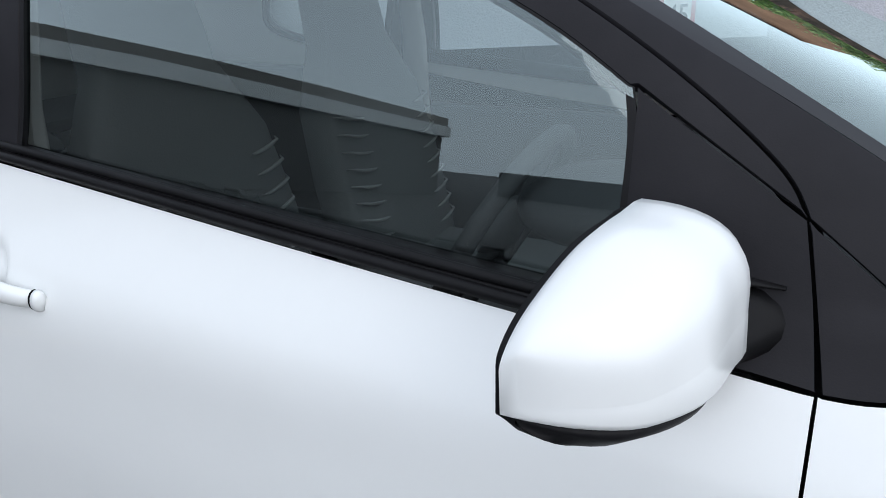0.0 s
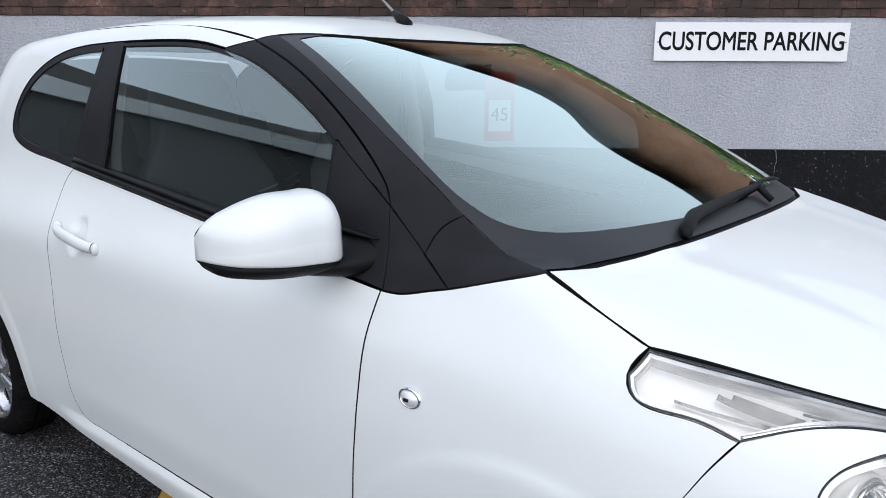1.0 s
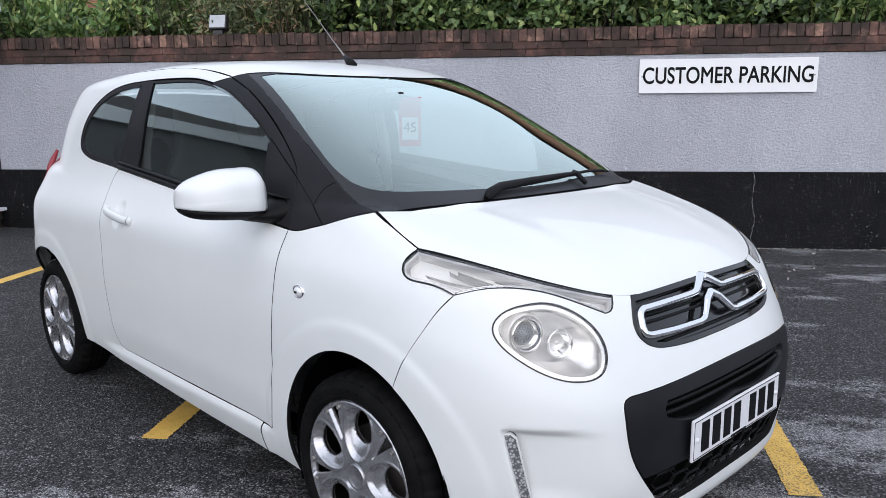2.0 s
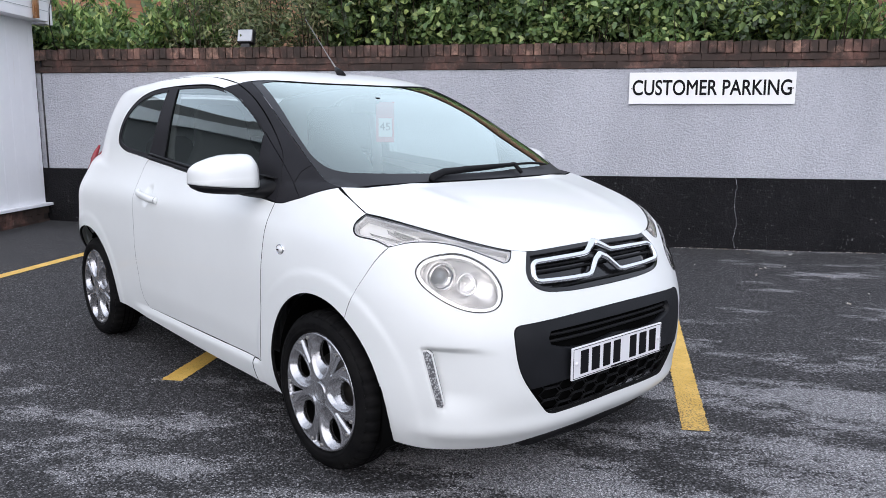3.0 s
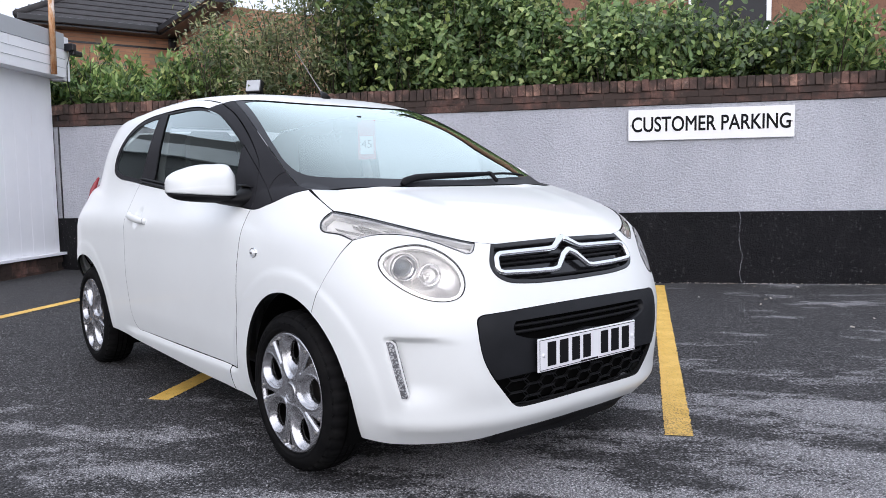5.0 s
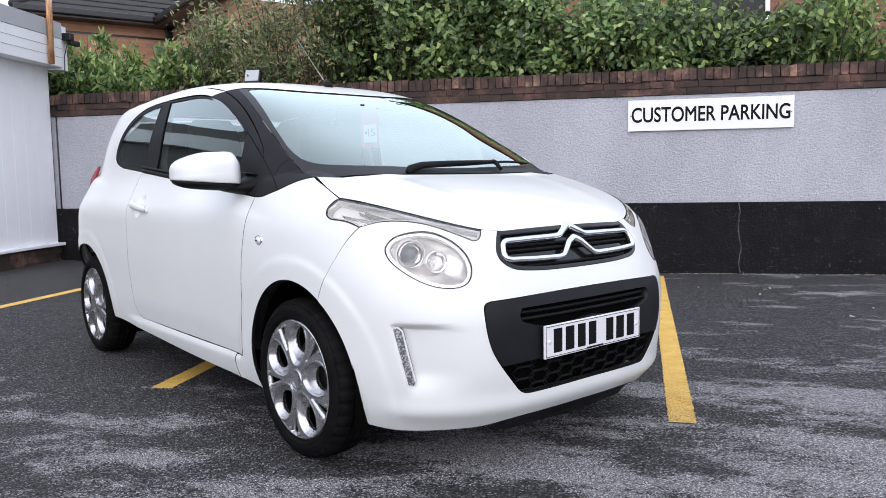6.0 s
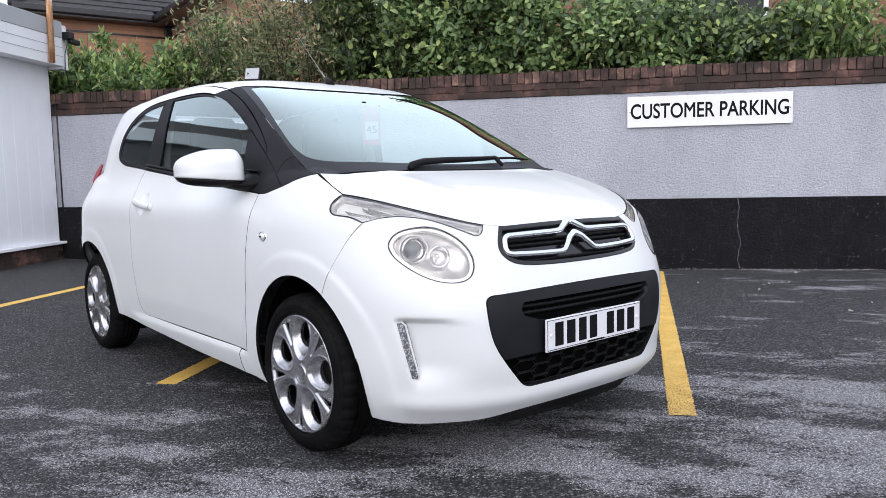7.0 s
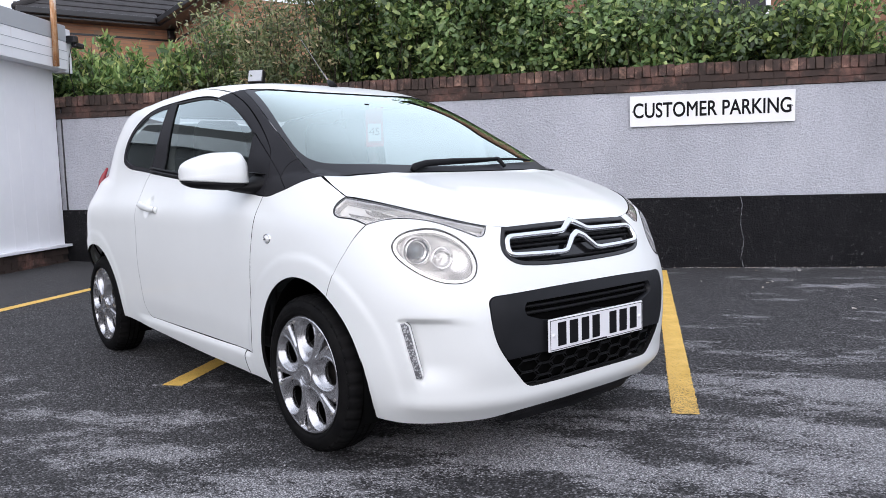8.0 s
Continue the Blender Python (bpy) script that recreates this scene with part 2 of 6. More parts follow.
base(HOUSEBRICK, blend(HOUSEBRICK, bt.outputs[0], (.26, .13, .08), ramp(HOUSEBRICK, noise_of(HOUSEBRICK, 2.0, 6), [(.45, G(0.0)), (.75, G(.6))])))
# orange brick painted darker, to keep its reflection in the windscreen dim
VILLABRICK = shader("dimmed_house_brick", (.16, .085, .05), .85)
base(VILLABRICK, blend(VILLABRICK, ramp(VILLABRICK, noise_of(VILLABRICK, 1.4, 7, .6), [(.3, (.17, .085, .052)), (.7, (.29, .150, .092))]), (.12, .066, .045), ramp(VILLABRICK, noise_of(VILLABRICK, 26, 5, .8), [(.50, G(0.0)), (.64, G(.8))])))
bump(VILLABRICK, noise_of(VILLABRICK, 30, 5, .7), .008, .8)
ROOFTILE = shader("dark_roof_tile", (.055, .050, .052), .7)
base(ROOFTILE, ramp(ROOFTILE, noise_of(ROOFTILE, 5, 7), [(.3, (.014, .013, .014)), (.7, (.036, .032, .033))]))
FASCIA = shader("black_gutter", (.016, .016, .018), .35)
UPVC = shader("white_cladding", (.74, .75, .79), .4)
base(UPVC, blend(UPVC, ramp(UPVC, noise_of(UPVC, 2.0, 6), [(.3, (.82, .83, .86)), (.7, (.88, .89, .91))]), (.52, .42, .28), ramp(UPVC, noise_of(UPVC, 5, 6, .7, (1, 1, .12)), [(.64, G(0.0)), (.80, G(.5))])))
GREYTRIM = shader("grey_flashing", (.42, .44, .46), .5)
RUST = shader("rusty_pole", (.45, .24, .12), .75)
base(RUST, blend(RUST, ramp(RUST, noise_of(RUST, 22, 7, .7, (1, 1, .25)), [(.35, (.30, .12, .04)), (.5, (.50, .26, .12)), (.7, (.62, .46, .33))]), (.75, .70, .64), ramp(RUST, noise_of(RUST, 9, 5, .7, (1, 1, .3)), [(.58, G(0.0)), (.66, G(.8))])))
BARK = shader("shrub_stem", (.045, .034, .022), .85)
SOIL = shader("dark_soil", (.035, .028, .02), .95)


def leaf_material(name, dark, mid, light, yellow):
    m = shader(name, mid, .42, spec=.5)
    g = node(m, "ShaderNodeNewGeometry")
    tone = ramp(m, g.outputs["Random Per Island"], [(0, dark), (.34, mid), (.78, light), (1, yellow)])
    # patches of darker leaf colour stand for shaded hollows between the clumps
    base(m, blend(m, tone, dark, ramp(m, noise_of(m, 3, 4), [(.36, G(.72)), (.58, G(0.0))])))
    b = m.node_tree.nodes["Principled BSDF"]
    b.inputs["Transmission Weight"].default_value = 0
    o = m.node_tree.nodes["Material Output"]
    t, x = node(m, "ShaderNodeBsdfTranslucent"), node(m, "ShaderNodeMixShader")
    x.inputs[0].default_value = .30
    link(m, tone, t.inputs[0])
    link(m, b.outputs[0], x.inputs[1])
    link(m, t.outputs[0], x.inputs[2])
    link(m, x.outputs[0], o.inputs[0])
    return m


LEAF = leaf_material("broad_leaf", (.040, .072, .030), (.150, .250, .088), (.34, .46, .17), (.55, .62, .25))
LAUREL = leaf_material("laurel_leaf", (.040, .080, .026), (.145, .260, .074), (.36, .49, .16), (.58, .62, .22))
OLIVE = leaf_material("olive_leaf", (.050, .070, .030), (.165, .215, .088), (.33, .37, .17), (.55, .42, .25))
MAPLE = leaf_material("sycamore_leaf", (.030, .052, .022), (.090, .150, .055), (.23, .33, .11), (.46, .54, .16))


# ---- mesh helpers ----
def part(name, bm, material, parent=None, label="", smooth=True):
    me = bpy.data.meshes.new(name)
    bm.to_mesh(me)
    bm.free()
    for p in me.polygons:
        p.use_smooth = smooth
    me.materials.append(material)
    ob = new(name, me)
    ob.parent = parent
    if label:
        ob["label"] = label
    return ob


def thing(name, label, category, at=(0, 0, 0), kind="", group=""):
    ob = new(name)
    ob.location = at
    ob.empty_display_size = .1
    return tagged(ob, label, category, group, kind)


def box(bm, lo, hi, bevel=0.0, m=None):
    """An upright box between two corners, its edges rounded, turned by m."""
    c = [(a + b) / 2 for a, b in zip(lo, hi)]
    s = [abs(b - a) for a, b in zip(lo, hi)]
    made = bmesh.ops.create_cube(bm, size=1, matrix=Matrix.Translation(c) @ Matrix.Diagonal((*s, 1)))["verts"]
    if bevel:
        r = bmesh.ops.bevel(bm, geom=list({e for v in made for e in v.link_edges}), offset=bevel, segments=2, affect="EDGES", profile=.5)
        made = list({v for f in r["faces"] for v in f.verts} | {v for v in made if v.is_valid})
    if m is not None:
        bmesh.ops.transform(bm, matrix=m, verts=made)
    return made


def boxed(name, lo, hi, material, parent=None, bevel=0.004, label="", m=None):
    bm = bmesh.new()
    box(bm, lo, hi, bevel, m)
    return part(name, bm, material, parent, label, smooth=False)


def tube(bm, pts, radius, sides=10, closed=False, flat=1.0):
    """A round rod along a row of points; radius may be one number or one a point."""
    pts = [Vector(p) for p in pts]
    n = len(pts)
    rad = [radius] * n if isinstance(radius, (int, float)) else radius
    rings, up = [], Vector((0, 0, 1))
    for i, p in enumerate(pts):
        a = pts[(i - 1) % n] if closed or i else p
        b = pts[(i + 1) % n] if closed or i < n - 1 else p
        d = (b - a).normalized()
        s = d.cross(up)
        if s.length < 1e-3:
            s = d.cross(Vector((1, 0, 0)))
        s.normalize()
        u = s.cross(d)
        rings.append([bm.verts.new(p + (s * math.cos(q) + u * math.sin(q) * flat) * rad[i]) for q in (k * math.tau / sides for k in range(sides))])
    for i in range(n if closed else n - 1):
        r0, r1 = rings[i], rings[(i + 1) % n]
        for k in range(sides):
            bm.faces.new((r0[k], r0[(k + 1) % sides], r1[(k + 1) % sides], r1[k]))
    if not closed:
        bm.faces.new(rings[0][::-1])
        bm.faces.new(rings[-1])


def lathe(bm, profile, sides, m, wave=None):
    """Turns a row of (radius, height) about z and puts it at m."""
    rings = []
    for i, (r, h) in enumerate(profile):
        rings.append([bm.verts.new(m @ Vector((math.cos(a) * (r + (wave(i, k) if wave else 0)), math.sin(a) * (r + (wave(i, k) if wave else 0)), h))) for k, a in enumerate(j * math.tau / sides for j in range(sides))])
    for a, b in zip(rings, rings[1:]):
        for k in range(sides):
            bm.faces.new((a[k], a[(k + 1) % sides], b[(k + 1) % sides], b[k]))
    return rings


def spline(pairs):
    """A natural cubic spline through a short row of (place, value) pairs, straight beyond its ends."""
    px, py = np.array([a for a, b in pairs], float), np.array([b for a, b in pairs], float)
    n, h = len(px), np.diff(px)
    A, r = np.eye(n), np.zeros(n)
    for i in range(1, n - 1):
        A[i, i - 1:i + 2] = h[i - 1], 2 * (h[i - 1] + h[i]), h[i]
        r[i] = 6 * ((py[i + 1] - py[i]) / h[i] - (py[i] - py[i - 1]) / h[i - 1])
    m = np.linalg.solve(A, r)

    def at(v):
        v = np.clip(np.asarray(v, float), px[0], px[-1])
        i = np.clip(np.searchsorted(px, v) - 1, 0, n - 2)
        a, b = (px[i + 1] - v) / h[i], (v - px[i]) / h[i]
        return a * py[i] + b * py[i + 1] + ((a ** 3 - a) * m[i] + (b ** 3 - b) * m[i + 1]) * h[i] ** 2 / 6
    return at


# The car's outer skin: half width by height, nose and tail by height, bonnet and roof lines.
half_width = spline([(.15, .735), (.22, .762), (.33, .786), (.48, .797), (.63, .803), (.76, .799), (.86, .785), (.93, .748), (1.02, .706), (1.2, .666), (1.38, .606), (1.5, .55)])
nose_x = spline([(.14, 1.78), (.2, 1.835), (.27, 1.868), (.36, 1.888), (.46, 1.890), (.55, 1.882), (.65, 1.848), (.75, 1.802), (.83, 1.760), (.92, 1.66), (1.05, 1.40)])
tail_x = spline([(.15, -1.50), (.3, -1.56), (.6, -1.585), (.9, -1.565), (1.1, -1.50), (1.3, -1.37), (1.45, -1.24)])
bonnet_z = spline([(.7, 1.05), (1.1, 1.018), (1.3, .988), (1.5, .943), (1.65, .890), (1.75, .838), (1.85, .76)])
screen_x = spline([(.85, 1.50), (1.0, 1.235), (1.1, 1.045), (1.2, .83), (1.3, .612), (1.4, .362), (1.5, .07)])
roof_z = spline([(-1.5, 1.36), (-1.2, 1.42), (-.8, 1.458), (-.3, 1.480), (.1, 1.468), (.35, 1.440), (.7, 1.36)])


def smooth_max(a, b, k):
    h = np.clip(.5 + .5 * (a - b) / k, 0, 1)
    return b + (a - b) * h + k * h * (1 - h)


def slice_gap(x, y, w, front, rear, xf, xr, nf, nr):
    """How far a place lies outside a horizontal slice with rounded ends."""
    ay = np.abs(y) / w
    g = ay.copy()
    u = np.clip((x - xf) / (front - xf), 0, None)
    v = np.clip((xr - x) / (xr - rear), 0, None)
    g = np.where(u > 0, (u ** nf + ay ** nf) ** (1 / nf), g)
    g = np.where(v > 0, (v ** nr + ay ** nr) ** (1 / nr), g)
    return (g - 1) * w


def ease(t):
    t = np.clip(t, 0, 1)
    return t * t * (3 - 2 * t)


def wheel_flare(x, z):
    """The raised band round each wheel arch."""
    out = np.zeros_like(x)
    for cx, lift in ((1.19, .0048), (-1.145, .0035)):
        r = np.hypot(x - cx, z - .283)
        out += lift * ease((.446 - r) / .024)
    return out


def skin(p):
    """Below zero inside the car, above zero outside."""
    x, y, z = p[..., 0], p[..., 1], p[..., 2]
    w = half_width(z)
    w = w * (1 - .030 * ease((x - .1) / 1.1) * ease((z - .68) / .22) * (1 - ease((z - .94) / .14)))
    wl = w + wheel_flare(x, z) * ease((.82 - z) / .12)
    low = slice_gap(x, y, wl, nose_x(z), tail_x(z), .98, -1.0, 3.25, 4.4)
    top = bonnet_z(x) - np.interp(x, [1.0, 1.13, 1.35, 1.75], [.010, .014, .034, .056]) * (y / .65) ** 2
    low = smooth_max(low, (z - top) * .92, .06)
    house = slice_gap(x, y, w, screen_x(z), tail_x(z), screen_x(z) - .75, -.75, np.interp(z, [1.0, 1.35], [4.6, 6.5]), 4.0)
    house = house * np.clip(1 - .35 * np.clip((x - .2) / .5, 0, 1), .3, 1)
    lid = roof_z(x) - .042 * np.clip(np.abs(y) / .60, 0, 1.4) ** 3.0
    house = smooth_max(house, (z - lid) * .95, .042)
    house = np.maximum(house, np.interp(x, [.70, .86, .95, 1.14], [.80, .90, .935, .985]) - z)
    return np.minimum(low, house)


def drop_on(starts, ways, far):
    """Where rays from starts along ways first meet the skin, within far."""
    lo = np.zeros(len(starts))
    steps = np.linspace(0, far, 90)
    done, a, b = np.zeros(len(starts), bool), np.zeros(len(starts)), np.full(len(starts), far)
    for i in range(1, 90):
        inside = skin(starts + ways * steps[i]) < 0
        hit = inside & ~done
        a[hit], b[hit] = steps[i - 1], steps[i]
        done |= inside
    for _ in range(22):
        m = (a + b) / 2
        inside = skin(starts + ways * m[:, None]) < 0
        b, a = np.where(inside, m, b), np.where(inside, a, m)
    return starts + ways * b[:, None]


# ---- panels cut out of the car's skin ----
def outline(segments, gap=.012):
    """A closed outline from segments, each a smooth curve through its points; corners lie where segments meet."""
    out = []
    for seg in segments:
        q = np.array(seg, float)
        d = np.concatenate([[0], np.cumsum(np.hypot(*np.diff(q, axis=0).T))])
        if d[-1] < 1e-5:
            continue
        n = max(2, int(math.ceil(d[-1] / gap)) + 1)
        u = np.linspace(0, d[-1], n)
        if len(q) > 2:
            c = np.stack([spline(list(zip(d, q[:, 0])))(u), spline(list(zip(d, q[:, 1])))(u)], 1)
        else:
            c = q[0] + (q[-1] - q[0]) * (u / d[-1])[:, None]
        for p in c:
            if not out or np.hypot(*(p - out[-1])) > 1e-4:
                out.append(p)
    if np.hypot(*(out[0] - out[-1])) < 1e-3:
        out.pop()
    return np.array(out)


def loop(points, gap=.012):
    """A closed smooth curve through points."""
    q = np.array(list(points) + [points[0]], float)
    d = np.concatenate([[0], np.cumsum(np.hypot(*np.diff(q, axis=0).T))])
    k = len(points)
    wide = [(d[i] - d[-1], q[i]) for i in range(k - 3, k)] + [(d[i], q[i]) for i in range(k)] + [(d[i] + d[-1], q[i]) for i in range(3)]
    u = np.linspace(0, d[-1], max(12, int(d[-1] / gap)), endpoint=False)
    return np.stack([spline([(a, b[j]) for a, b in wide])(u) for j in (0, 1)], 1)


def within(p, ring):
    x, y = p[:, 0], p[:, 1]
    inside = np.zeros(len(p), bool)
    for (x0, y0), (x1, y1) in zip(ring, np.roll(ring, -1, 0)):
        if y0 != y1:
            inside ^= ((y0 > y) != (y1 > y)) & (x < (x1 - x0) * (y - y0) / (y1 - y0) + x0)
    return inside


def shrink(ring, d):
    """Moves a ring inwards by d (outwards if negative)."""
    t = np.roll(ring, -1, 0) - np.roll(ring, 1, 0)
    n = np.stack([-t[:, 1], t[:, 0]], 1) / np.maximum(np.hypot(*t.T), 1e-9)[:, None]
    x, y = ring.T
    area = np.sum(x * np.roll(y, -1) - np.roll(x, -1) * y)
    return ring + n * (d if area > 0 else -d)


def fill(rings, step):
    """Triangles over the first ring, less the rings after it."""
    from mathutils import geometry
    pts, edges, spans = [], [], []
    for ring in rings:
        k = len(pts)
        pts += [tuple(p) for p in ring]
        edges += [(k + i, k + (i + 1) % len(ring)) for i in range(len(ring))]
        spans.append((k, len(ring)))
    border = np.array(pts)
    lo, hi = rings[0].min(0), rings[0].max(0)
    gx, gy = np.meshgrid(np.arange(lo[0], hi[0], step), np.arange(lo[1], hi[1], step * .866))
    gx[1::2] += step / 2
    grid = np.stack([gx.ravel(), gy.ravel()], 1)
    ok = within(grid, rings[0])
    for ring in rings[1:]:
        ok &= ~within(grid, ring)
    grid = grid[ok]
    if len(grid):
        near = np.full(len(grid), 9.0)
        for i in range(0, len(border), 64):
            near = np.minimum(near, np.min(np.hypot(grid[:, None, 0] - border[None, i:i + 64, 0], grid[:, None, 1] - border[None, i:i + 64, 1]), 1))
        grid = grid[near > step * .5]
    co = [Vector(p) for p in pts] + [Vector(p) for p in grid]
    v, _, f, ov, _, _ = geometry.delaunay_2d_cdt(co, edges, [], 0, 1e-6)
    p = np.array([tuple(a) for a in v])
    tri = np.array([t for t in f if len(t) == 3])
    mid = p[tri].mean(1)
    ok = within(mid, rings[0])
    for ring in rings[1:]:
        ok &= ~within(mid, ring)
    where = {o: i for i, os in enumerate(ov) for o in os}
    return p, tri[ok], [[where[k + i] for i in range(n)] for k, n in spans]


def from_side(q):
    s = np.stack([q[:, 0], np.full(len(q), -1.2), q[:, 1]], 1)
    return s, np.tile([0., 1, 0], (len(q), 1)), 1.2


def from_front(q):
    a = q[:, 0] / .8
    d = np.stack([np.cos(a), -np.sin(a), 0 * a], 1)
    return np.array([1.0, 0, 0]) + 1.3 * d + np.stack([0 * a, 0 * a, q[:, 1]], 1), -d, 1.3


def from_rear(q):
    a = q[:, 0] / .8
    d = np.stack([-np.cos(a), -np.sin(a), 0 * a], 1)
    return np.array([-.8, 0, 0]) + 1.3 * d + np.stack([0 * a, 0 * a, q[:, 1]], 1), -d, 1.3


def from_above(q):
    return np.stack([q[:, 0], q[:, 1], np.full(len(q), 1.8)], 1), np.tile([0., 0, -1], (len(q), 1)), 1.5


def from_screen(q):
    """Places on the windscreen: across, and up along it from the scuttle."""
    n = np.array([.41, 0, .912])
    s = np.array([1.235, 0, 1.0]) + q[:, 1:2] * np.array([-.912, 0, .41]) + q[:, 0:1] * np.array([0, 1, 0]) + .35 * n
    return s, np.tile(-n, (len(q), 1)), .6


CORNER = Vector((.32, -.66, .68)).normalized()
CORNER_U = Vector((0, 0, 1)).cross(CORNER).normalized()
CORNER_V = CORNER.cross(CORNER_U)


def from_corner(q):
    """Square on to the windscreen pillar, from outside and above."""
    s = np.array([.7, -.6, 1.15]) + q[:, 0:1] * np.array(CORNER_U) + q[:, 1:2] * np.array(CORNER_V) + .3 * np.array(CORNER)
    return s, np.tile(-np.array(CORNER), (len(q), 1)), .55


def to_corner(points):
    d = np.array(points) - np.array([.7, -.6, 1.15])
    return [(float(a @ np.array(CORNER_U)), float(a @ np.array(CORNER_V))) for a in d]


def lean(p):
    """The skin's outward direction."""
    e, g = 2e-3, []
    for i in range(3):
        d = np.zeros(3)
        d[i] = e
        g.append(skin(p + d) - skin(p - d))
    g = np.stack(g, 1)
    return g / np.maximum(np.linalg.norm(g, axis=1), 1e-9)[:, None]


def on_skin(q, space):
    s, w, far = space(np.array(q, float))
    return drop_on(s, w, far)


def F(a, z):
    """A place on the nose: degrees round from the middle, and height."""
    return (radians(a) * .8, z)


def side_to_front(q):
    p = on_skin(q, from_side)
    return [(math.atan2(-b, a - 1.0) * .8, c) for a, b, c in p]


def to_screen(points):
    """Skin places as (across, up) on the windscreen."""
    return [(b, (a - 1.235) * -.912 + (c - 1.0) * .41) for a, b, c in points]


def panel(name, rings, space, material, parent, offset=0.0, step=.018, depth=.014, mirrored=False, dent=None, label="", seam=False):
    """A pressed panel: the skin inside the first ring, without the others, with turned-in edges."""
    q, tri, spans = fill(rings, step)
    p = on_skin(q, space)
    n = lean(p)
    p = p + n * ((offset + (dent(q) if dent else 0)) if dent is None else (offset + dent(q))[:, None])
    face = np.cross(p[tri[:, 1]] - p[tri[:, 0]], p[tri[:, 2]] - p[tri[:, 0]])
    wrong = np.sum(face * n[tri].mean(1), 1) < 0
    tri[wrong] = tri[wrong][:, ::-1]
    verts, norms, faces = [p], [n], [tuple(t) for t in tri]
    count = len(p)
    if dent is not None:
        m = np.zeros_like(p)
        face = np.cross(p[tri[:, 1]] - p[tri[:, 0]], p[tri[:, 2]] - p[tri[:, 0]])
        for k in range(3):
            np.add.at(m, tri[:, k], face)
        norms[0] = m / np.maximum(np.linalg.norm(m, axis=1), 1e-12)[:, None]
    centre = {tuple(sorted((a, b))): c for t in tri for a, b, c in ((t[0], t[1], t[2]), (t[1], t[2], t[0]), (t[2], t[0], t[1]))}
    if depth:
        for span in spans:
            k = len(span)
            rim, rn = p[span], n[span]
            edge = np.roll(rim, -1, 0) - np.roll(rim, 1, 0)
            out = np.cross(edge, rn)
            out /= np.maximum(np.linalg.norm(out, axis=1), 1e-9)[:, None]
            c = centre.get(tuple(sorted((span[0], span[1]))))
            if c is not None and np.dot(out[0], p[c] - rim[0]) > 0:
                out = -out
            verts += [rim, rim - rn * depth]
            norms += [(out + rn) / 1.414, out]
            for i in range(k):
                j = (i + 1) % k
                quad = (count + i, count + k + i, count + k + j, count + j)
                a, b, d = rim[i], (rim - rn * depth)[i], rim[j]
                faces.append(quad if np.dot(np.cross(b - a, d - a), out[i]) > 0 else quad[::-1])
            count += 2 * k
    v, nn = np.concatenate(verts), np.concatenate(norms)
    made = []
    for flip in ((False, True) if mirrored else (False,)):
        s = np.array([1, -1, 1]) if flip else np.ones(3)
        me = bpy.data.meshes.new(name)
        me.from_pydata((v * s).tolist(), [], [f[::-1] for f in faces] if flip else faces)
        me.shade_smooth()
        me.normals_split_custom_set_from_vertices((nn * s).tolist())
        me.materials.append(material)
        # turned-in edges are painted black, to stand for shade in the gaps
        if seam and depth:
            me.materials.append(SEAM_SHADE)
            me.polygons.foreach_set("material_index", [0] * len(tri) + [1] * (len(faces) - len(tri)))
        ob = new(name, me)
        ob.parent = parent[len(made)] if isinstance(parent, (list, tuple)) else parent
        if label:
            ob["label"] = label
        made.append(ob)
    return made if mirrored else made[0]


def both(half):
    """A row of nose places from the middle to one side, carried on to the other side."""
    return [(-s, z) for s, z in half]


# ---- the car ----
# shade of the panel gaps, put into the colour of the edges
SEAM_SHADE = shader("seam_shade_black", (.006, .006, .006), .8, spec=.1)
car = thing("car", "small white three-door hatchback with black windscreen pillars, parked", "car")
GAP = .0019
ARCH_X, ARCH_R, REAR_ARCH_X, REAR_ARCH_R = 1.19, (.322, .357), -1.145, (.375, .360)  # arches: middle, half length and height
arc = lambda cx, r, a0, a1, n=14, more=0.0: [(cx + (r[0] + more) * math.cos(radians(a)), .283 + (r[1] + more) * math.sin(radians(a))) for a in np.linspace(a0, a1, n)]

# door
gap_front = [(.833, .926), (.833, .76), (.830, .676), (.823, .60), (.812, .48), (.799, .39), (.776, .302)]
gap_rear = [(-.30, .306), (-.372, .314), (-.408, .35), (-.426, .43), (-.442, .54), (-.446, .66), (-.458, .79), (-.484, .91), (-.494, .97), (-.485, 1.012), (-.463, 1.036)]
belt_front, belt_rear = (.833, .926), (-.463, 1.040)
door_ring = outline([gap_front, [gap_front[-1], gap_rear[0]], gap_rear, [gap_rear[-1], belt_rear], [belt_rear, belt_front]])


def scoop(q):
    """The shallow hollow that runs along the foot of the door."""
    return -.007 * ease((.43 - q[:, 1]) / .13) * ease((q[:, 0] + .60) / .22) * ease((.83 - q[:, 0]) / .22)


def finger_cup(q):
    """The round hollow behind the door handle, and the scoop along the door's foot."""
    r = np.hypot((q[:, 0] + .305) / .043, (q[:, 1] - .872) / .050)
    return scoop(q) - .0125 * ease((1.10 - r) / .42)


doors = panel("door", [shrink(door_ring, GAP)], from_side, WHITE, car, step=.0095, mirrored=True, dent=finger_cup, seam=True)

# front wing
gap_top = [(1.140, -.645), (1.233, -.669), (1.343, -.682)]
gap_bonnet = [(a, c) for a, b, c in on_skin(gap_top, from_above)]
gap_bumper = [(1.493, .831), (1.470, .798), (1.434, .734), (1.399, .674), arc(ARCH_X, ARCH_R, 58, 58, 1)[0]]
lamp_rear = [gap_bonnet[-1], (1.331, .892), (1.340, .873), (1.425, .851), (1.493, .831)]
